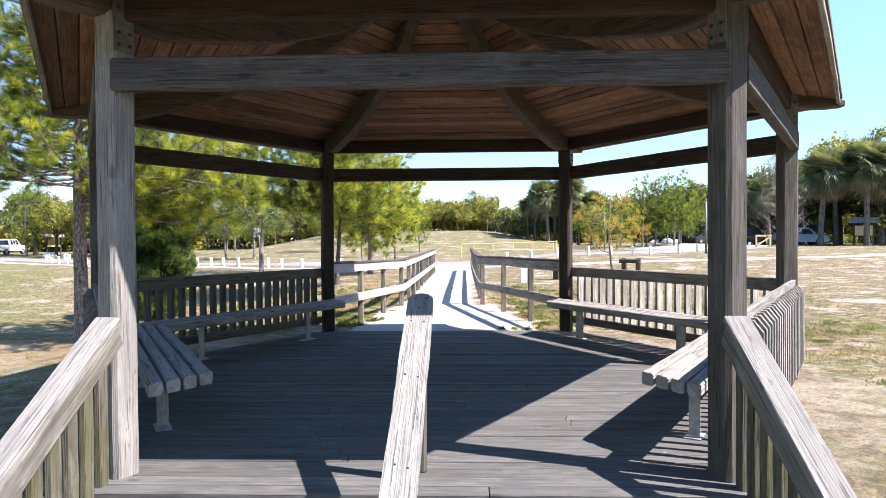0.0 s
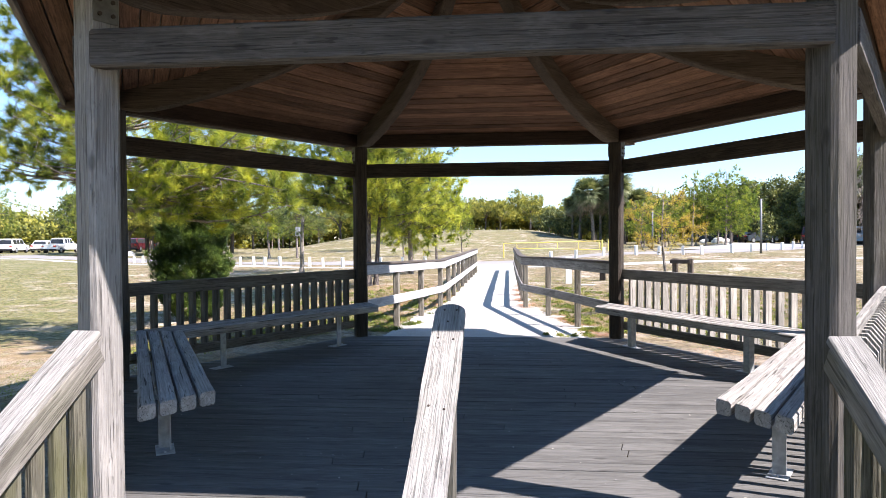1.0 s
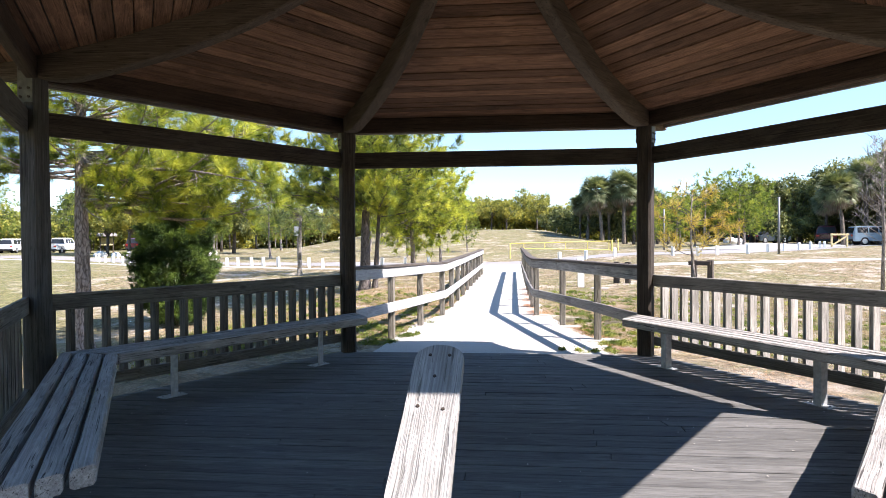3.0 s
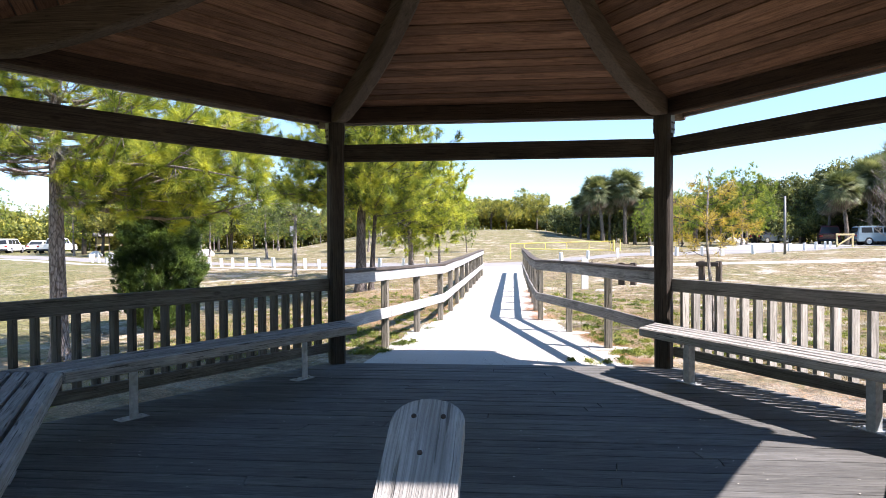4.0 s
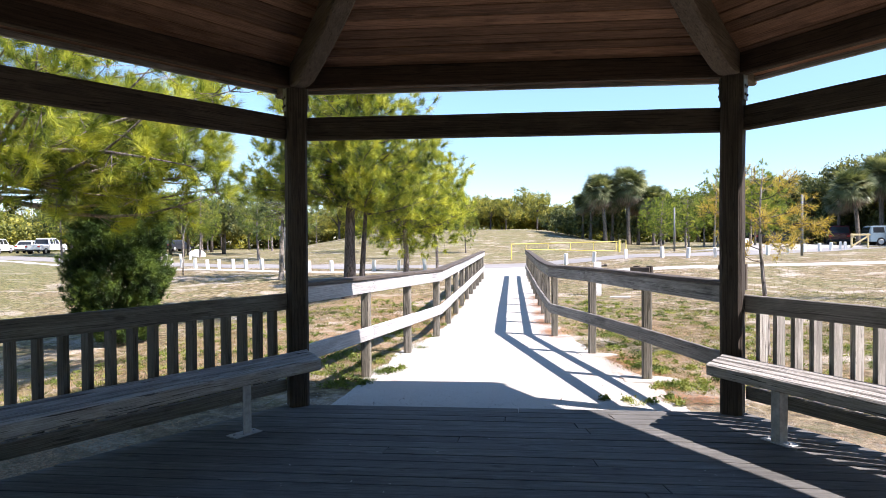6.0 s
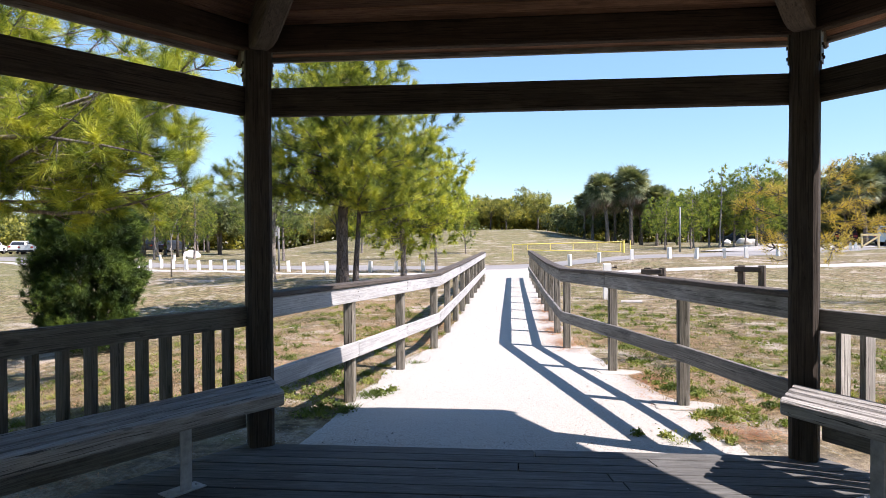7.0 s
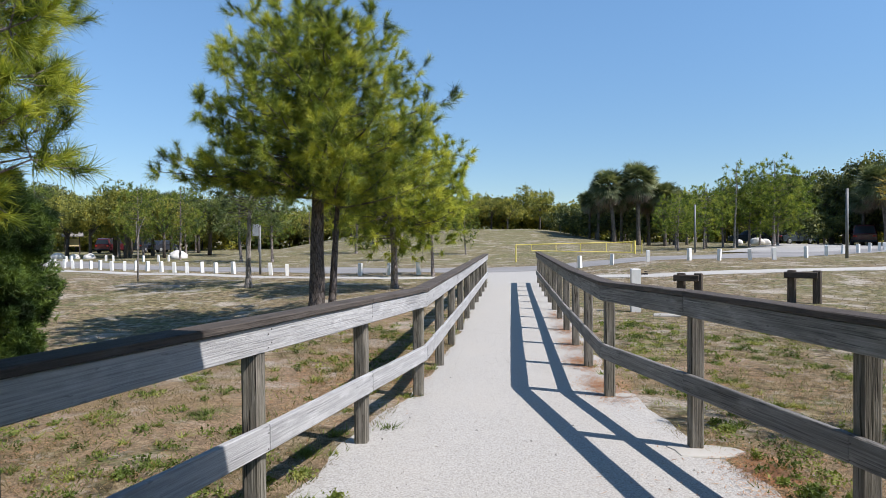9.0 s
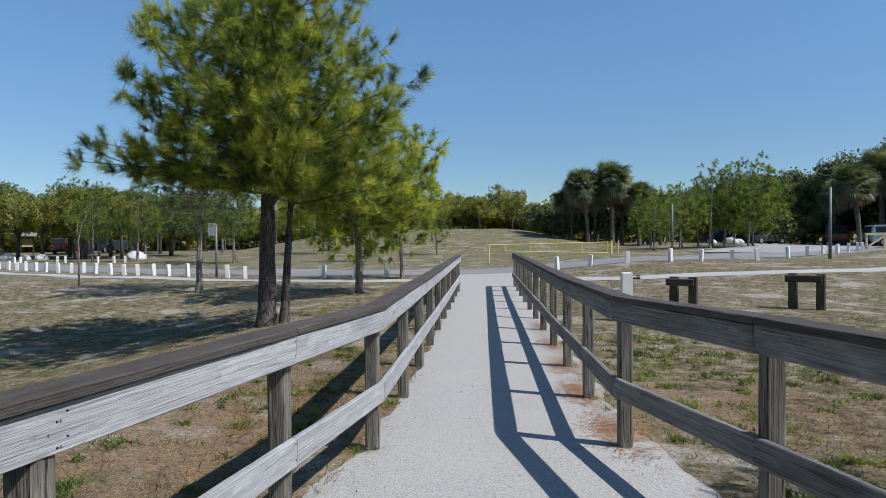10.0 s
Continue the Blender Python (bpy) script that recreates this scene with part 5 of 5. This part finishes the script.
    for sgn in (-1, 1):
        for nm, px, pz, mat in (("tail_lamp", -L - .005, .82, M_LAMPRED), ("headlight", L - .06, .70, M_LAMPCLEAR)):
            bm = bmesh.new()
            box(bm, (px - .04, sgn * w * .74 - .14, pz - .08), (px + .04, sgn * w * .74 + .14, pz + .08), .015)
            part(nm, bm, mat, c, "", AT[c])
    for nm, px in (("front_bumper", L - .02), ("rear_bumper", -L + .02)):
        bm = bmesh.new()
        box(bm, (px - .08, -w * .92, .30), (px + .08, w * .92, .50), .03)
        part(nm, bm, M_BLACKPLASTIC, c, "", AT[c])
    return c


car(-60.7, 72.0, 105, M_CARWHITE, "white sport utility vehicle parked on the lot")
car(-59.0, 75.0, 112, M_CARWHITE, "white sedan parked on the lot", "sedan", 4.5, 1.8, 1.5)
car(-54.4, 72.0, 95, M_CARWHITE, "white pickup truck parked on the lot", "pickup", 5.4, 1.95, 1.8)
car(-48.4, 79.0, 95, M_CARRED, "dark red sport utility vehicle parked under trees")
car(-45.9, 82.0, 95, M_CARDARK, "dark blue pickup truck parked under trees", "pickup", 5.4, 1.9, 1.8)
car(-44.0, 83.0, 75, M_CARDARK, "dark blue sedan parked under trees", "sedan", 4.6, 1.8, 1.45)
car(32.2, 58.2, -5, M_CARBLUE, "blue-grey sport utility vehicle parked beside palms", "suv", 4.6, 1.85, 1.65)
car(30.6, 64.3, 66, M_CARMAROON, "dark maroon sport utility vehicle parked under palms", "suv", 4.8, 1.9, 1.8)
car(30.6, 79.0, 20, M_CARDARK, "dark sedan at the far side of the lot", "sedan", 4.6, 1.8, 1.45)
car(26.5, 80.5, 160, M_CARDARK, "dark sedan at the far side of the lot", "sedan", 4.6, 1.8, 1.45)


def kiosk(x, y, deg, label):
    z = float(land(x, y))
    k = thing("kiosk", Matrix.Translation((x, y, z)) @ turn(deg), label, "kiosk")
    for sx in (-.7, .7):
        put("post", plank_mesh(2.3, .12, .12, M_DARKPOST, 1), AT[k] @ Matrix.Translation((sx, 0, 1.05)) @ Matrix.Rotation(radians(-90), 4, 'Y'), k)
    bm = bmesh.new()
    box(bm, (-.7, -.03, .9), (.7, .03, 1.75), .01)
    part("panel", bm, M_PALEWOOD, k, "pale notice panel", AT[k])
    for sgn in (-1, 1):
        put("roof_slope", plank_mesh(2.1, .85, .05, M_FASCIA, 1), AT[k] @ Matrix.Translation((0, sgn * .33, 2.2)) @ Matrix.Rotation(radians(-sgn * 32), 4, 'X'), k)


kiosk(34.2, 51.4, -30, "small roofed timber notice kiosk under palms")
kiosk(-48.0, 71.0, 40, "small roofed timber notice kiosk by the parking lot")

# ---------------- grass, weeds, litter and pebbles ----------------
rng = np.random.default_rng(99)


def on_path(x, y):
    """Whether a spot lies on the deck, the stairs or the path."""
    half = np.interp(y, [3.1, 4.5, 6.2, 7.8, 9.5, 23.5, 31], [1.72, 1.5, 1.22, .94, .86, .88, 1.2])
    mid = np.interp(y, [3.1, 7.8, 9.5, 31], [0, -.22, -.2, -.1])
    lane = (np.abs(x - mid) < half) & (y > 3.0)
    hexa = np.maximum.reduce([np.abs(x * math.cos(radians(a)) + y * math.sin(radians(a))) for a in (30, 90, 150)]) < 4.05
    return lane | hexa | ((np.abs(x) < 1.9) & (y < 0))


def scatter(n, x0, x1, y0, y1, power=1.0):
    x = rng.uniform(x0, x1, n)
    y = y0 + (y1 - y0) * rng.random(n) ** power
    keep = ~on_path(x, y)
    return x[keep], y[keep]


def blades(x, y, h, w, spread):
    n = len(x)
    z = land(x, y) - .005
    base = np.stack([x, y, z], 1)
    az = rng.uniform(0, 2 * np.pi, n)
    side = np.stack([np.cos(az), np.sin(az), np.zeros(n)], 1) * (w * .5)
    tip = base + np.stack([rng.normal(size=n) * spread, rng.normal(size=n) * spread, np.ones(n)], 1) * (h * rng.uniform(.5, 1.3, n))[:, None]
    return np.stack([base - side, base + side, tip], 1)


def clumped(x, y, scale, cut):
    v = np.array([noise.noise((a * scale, b * scale, 7.7)) for a, b in zip(x, y)])
    return v > cut


x, y = scatter(90000, -9, 9, -3.2, 16, 1.3)
k = clumped(x, y, .9, -.05)
sx, sy = scatter(30000, 2.1, 9.5, -7.0, 3.5)
sk = clumped(sx, sy, 1.1, -.1)
lawn = np.concatenate([blades(sx[sk], sy[sk], .05, .007, .9), blades(x[k], y[k], .045, .006, .9), blades(*scatter(30000, -22, 22, 10, 30), .05, .012, .8)])
ob = put("grass", big_mesh("grass", lawn, M_GRASS), Matrix.Identity(4))
tagged(ob, "sparse dry grass blades over the lawn", "grass", kind="stuff")

x, y = scatter(60000, -8, 9, -2, 17, 1.2)
k = clumped(x, y, 2.8, .10)
gx, gy = scatter(24000, 2.1, 9.0, -7.0, 4.0)
gk = clumped(gx, gy, 1.7, .22)
tufts_green = np.concatenate([blades(x[k], y[k], .05, .011, .9), blades(gx[gk], gy[gk], .06, .011, .9)])
ob = put("green_grass", big_mesh("green_grass", tufts_green, M_WEED), Matrix.Identity(4))
tagged(ob, "small clumps of green grass in the dry lawn", "grass", kind="stuff")
# leafy weeds along the fences and the deck
tris = []
extra = []
for i in range(520):
    x0, y0 = rng.uniform(-6, 7), 3.3 + 9 * rng.random() ** 1.2
    if not bool(on_path(np.array([x0]), np.array([y0]))[0]):
        extra.append((x0, y0, rng.uniform(.05, .15)))
for x0, y0, r in extra + list(((-1.72, 4.2, .22), (-1.50, 4.45, .16), (-1.42, 4.95, .26), (-1.75, 5.0, .18), (1.62, 4.45, .2), (1.75, 5.3, .3), (1.5, 3.8, .16), (1.15, 3.62, .12), (-1.2, 6.6, .12), (2.4, 5.6, .3), (1.55, 6.9, .16),
                  (2.0, 6.4, .22), (-2.6, 5.6, .22), (-2.9, 6.9, .2), (2.9, 4.4, .25), (4.2, 1.8, .3), (4.6, -.3, .3), (5.3, 2.5, .3), (-2.3, 8.3, .2), (3.3, 8.8, .25), (4.4, 5.4, .25), (1.5, 9.8, .2))):
    r *= .72
    n = int(300 * (r / .25) ** 1.5)
    wx, wy = rng.normal(x0, r * .42, n), rng.normal(y0, r * .42, n)
    b = blades(wx, wy, .05, .013, 1.1)
    tris.append(b)
for x0, y0, r in ((-1.33, 4.98, .11), (-1.24, 5.12, .07), (-1.52, 4.30, .07), (1.66, 5.10, .08), (1.30, 3.72, .05), (1.52, 3.66, .05), (2.05, 5.35, .08), (1.52, 5.47, .09), (1.40, 5.60, .05), (1.78, 4.50, .12), (1.92, 4.34, .09), (1.98, 4.62, .08), (1.72, 4.25, .06), (1.45, 5.39, .08), (1.67, 5.27, .07), (.89, 3.79, .05), (1.09, 3.75, .05), (1.48, 4.36, .07), (1.62, 4.42, .09), (2.11, 4.15, .07), (1.38, 6.91, .06), (1.5, 3.88, .06), (-1.55, 5.50, .08), (-1.76, 4.40, .07), (2.2, 4.75, .1), (-2.0, 5.9, .08), (-2.35, 6.4, .07), (-2.7, 5.4, .08), (1.42, 6.75, .06), (-1.75, 5.35, .07)):
    n = int(130 * r / .15)
    cen = np.stack([rng.normal(x0, r * .5, n), rng.normal(y0, r * .5, n), np.zeros(n)], 1)
    cen[:, 2] = land(cen[:, 0], cen[:, 1]) + .012 + .045 * rng.random(n) * np.clip(1 - np.hypot(cen[:, 0] - x0, cen[:, 1] - y0) / (r * 1.3), .1, 1)
    tris.append(leaf_tris(cen, 3, .012, .022, rng, .5))
for _ in range(760):
    # broad-leaved rosettes and low mounds, thicker near the fences
    side = -1 if rng.random() < .5 else 1
    y0 = 3.5 + 10 * rng.random() ** 1.3
    x0 = side * (1.45 + 4.6 * rng.random() ** 1.5) - .15
    r = rng.uniform(.03, .13) * (1.5 if rng.random() < .1 else 1)
    if noise.noise((x0 * .8, y0 * .8, 4.4)) < -.12 or bool(on_path(np.array([x0]), np.array([y0]))[0]):
        continue
    n = int(10 + 190 * r)
    cen = np.stack([rng.normal(x0, r * .55, n), rng.normal(y0, r * .55, n), np.zeros(n)], 1)
    cen[:, 2] = land(cen[:, 0], cen[:, 1]) + .01 + .05 * rng.random(n) * np.clip(1 - np.hypot(cen[:, 0] - x0, cen[:, 1] - y0) / (r * 1.4), .05, 1)
    tris.append(leaf_tris(cen, 3, .01, .02, rng, .4))
ob = put("weeds", big_mesh("weeds", np.concatenate(tris), M_WEED), Matrix.Identity(4))
tagged(ob, "low green leafy weeds along the fence foot", "weeds", kind="stuff")
# needle litter gathered at the fence feet and under the pines
nx_, ny_ = [], []
for x0, y0, sx, sy, n in ((.70, 8.2, .12, .30, 1900), (.60, 9.5, .10, .26, 1500), (.60, 10.9, .10, .30, 1300), (.62, 12.4, .10, .35, 1200), (.58, 14.2, .08, .5, 1000), (1.25, 5.6, .10, .5, 500), (1.72, 3.85, .16, .12, 700), (1.40, 5.85, .10, .2, 700), (1.6, 4.4, .1, .4, 400),
                          (-1.30, 8.4, .08, .4, 700), (-1.27, 10.5, .08, .5, 700), (-1.24, 12.9, .08, .7, 400), (-2.2, 8.2, .4, .9, 2200), (-2.1, 10.4, .4, 1.2, 2400), (2.6, 5.2, .8, .7, 2500), (2.4, 8.6, .7, 1.2, 2500), (-3.0, 1.9, .35, .9, 1500), (3.0, 1.9, .3, .9, 900), (-3.1, -1.8, .4, .9, 1200), (-4.0, 5.6, .8, .9, 1800), (-3.2, 13.5, .9, 1.2, 1500)):
    nx_.append(rng.normal(x0, sx, n))
    ny_.append(rng.normal(y0, sy, n))
x, y = np.concatenate(nx_), np.concatenate(ny_)
base = np.stack([x, y, land(x, y) + .018], 1)
az = rng.uniform(0, 2 * np.pi, len(x))
d = np.stack([np.cos(az), np.sin(az), rng.normal(size=len(x)) * .08], 1) * rng.uniform(.015, .04, (len(x), 1))
w = np.stack([-np.sin(az), np.cos(az), np.zeros(len(x))], 1) * .0028
ob = put("pine_litter", big_mesh("pine_litter", np.stack([base - d - w, base - d + w, base + d], 1), M_LITTER), Matrix.Identity(4))
tagged(ob, "rust-brown fallen pine needles at the fence feet", "litter", kind="stuff")
# short dry turf close to the path
x, y = scatter(170000, -6.5, 7, 3.0, 12, 1.2)
k = clumped(x, y, 1.3, -.12)
ob = put("turf", big_mesh("turf", blades(x[k], y[k], .035, .006, 1.1), M_GRASS), Matrix.Identity(4))
tagged(ob, "short dry turf beside the path", "grass", kind="stuff")

# pebbles and shell lumps on and beside the path
n = 5200
py_ = 3.4 + 10 * rng.random(n) ** 1.6
half = np.interp(py_, [3.1, 4.5, 6.2, 7.8, 9.5, 23.5], [1.8, 1.6, 1.34, 1.08, 1.0, 1.0])
px_ = np.interp(py_, [3.1, 7.8, 9.5, 31], [0, -.22, -.2, -.1]) + half * np.clip(rng.normal(0, .75, n), -1.25, 1.25)
s = rng.uniform(.0025, .0075, n) * np.where(rng.random(n) < .02, 2.2, 1)
c = np.stack([px_, py_, land(px_, py_) + .014 + s * .3], 1)
dirs = np.array([(1, 0, -.3), (-.5, .87, -.3), (-.5, -.87, -.3), (.1, .1, .5)])
rot = rng.uniform(0, 6.28, n)
pts = []
for d in dirs:
    q = np.stack([d[0] * np.cos(rot) - d[1] * np.sin(rot), d[0] * np.sin(rot) + d[1] * np.cos(rot), np.full(n, d[2])], 1)
    pts.append(c + q * s[:, None] * rng.uniform(.7, 1.3, (n, 1)))
tris = np.concatenate([np.stack([pts[a], pts[b], pts[3]], 1) for a, b in ((0, 1), (1, 2), (2, 0))])
ob = put("pebbles", big_mesh("pebbles", tris, M_GRAVEL), Matrix.Identity(4))
tagged(ob, "loose pale shell and limestone pebbles", "pebbles", kind="stuff")
# small flakes of leaf and shell blown onto the deck
n = 260
fx, fy = rng.uniform(-2.9, 2.9, n), rng.uniform(-3.3, 3.2, n)
keep = np.maximum.reduce([np.abs(fx * math.cos(radians(a)) + fy * math.sin(radians(a))) for a in (30, 90, 150)]) < 2.75
fx, fy = fx[keep], fy[keep]
n = len(fx)
az, ln = rng.uniform(0, 6.28, n), rng.uniform(.004, .013, n)
d = np.stack([np.cos(az), np.sin(az), np.zeros(n)], 1) * ln[:, None]
w = np.stack([-np.sin(az), np.cos(az), np.zeros(n)], 1) * (ln * .5)[:, None]
c = np.stack([fx, fy, np.full(n, .004)], 1)
tip = c + d + np.array((0, 0, .004))
ob = put("leaf_flakes", big_mesh("leaf_flakes", np.concatenate([np.stack([c - d, c + w, tip], 1), np.stack([c - d, tip, c - w], 1)]), M_GRAVEL), Matrix.Identity(4))
tagged(ob, "pale flakes of leaf and shell on the deck", "litter", kind="stuff")
# flat pale stones at the feet of the right fence
for x, y, r in ((1.42, 4.74, .29), (1.08, 6.20, .24), (.78, 7.85, .13)):
    st = thing("flat_stone", (x, y, -.07), "flat pale concrete lump at the fence foot", "stone", "stones at the fence foot")
    bm = bmesh.new()
    ringp = [(r * (1 + .25 * math.sin(3 * t + x)) * math.cos(t), r * .7 * (1 + .2 * math.cos(2 * t)) * math.sin(t)) for t in [6.283 * i / 14 for i in range(14)]]
    prism(bm, ringp, -.03, .019, .008)
    part("lump", bm, M_CONC, st, "", AT[st])

# ---------------- pieces of floor and roof ----------------
for quad, dz in DECK_BOARDS:
    cx = sum(q[0] for q in quad) / 4
    cy = sum(q[1] for q in quad) / 4
    bm = bmesh.new()
    prism(bm, [(x - cx, y - cy) for x, y in quad], -.038, 0, .003)
    part("deck_board", bm, M_DECK, deck, "", Matrix.Translation((cx, cy, dz)))

rnd = random.Random(11)
roof_p = [3.625]
while roof_p[-1] > .22:
    p = roof_p[-1]
    slope = (roof_under(p - .05) - roof_under(p)) / .05
    roof_p.append(p - .138 / math.sqrt(1 + slope * slope))
for k in range(6):
    d = 30 + 60 * k
    for p0, p1 in zip(roof_p, roof_p[1:]):
        a, b = side_point(d, p0, 0, roof_under(p0)), side_point(d, p1, 0, roof_under(p1))
        y = (b - a).normalized()
        x = side_point(d, 0, 1, 0)
        z = x.cross(y)
        if z.z < 0:
            x, z = -x, -z
        w = (b - a).length - .011
        m = Matrix((x, y, z)).transposed().to_4x4()
        lift = rnd.uniform(-.004, .003)
        m = Matrix.Translation(a + y * .0055 + z * lift) @ m @ Matrix.Rotation(rnd.uniform(-.03, .03), 4, 'X')
        h0, h1 = p0 * T30, p1 * T30
        bm = bmesh.new()
        prism(bm, [(-h0, 0), (h0, 0), (h1, w), (-h1, w)], 0, .02, .003)
        part("roof_board", bm, M_ROOF, gazebo, "", m)
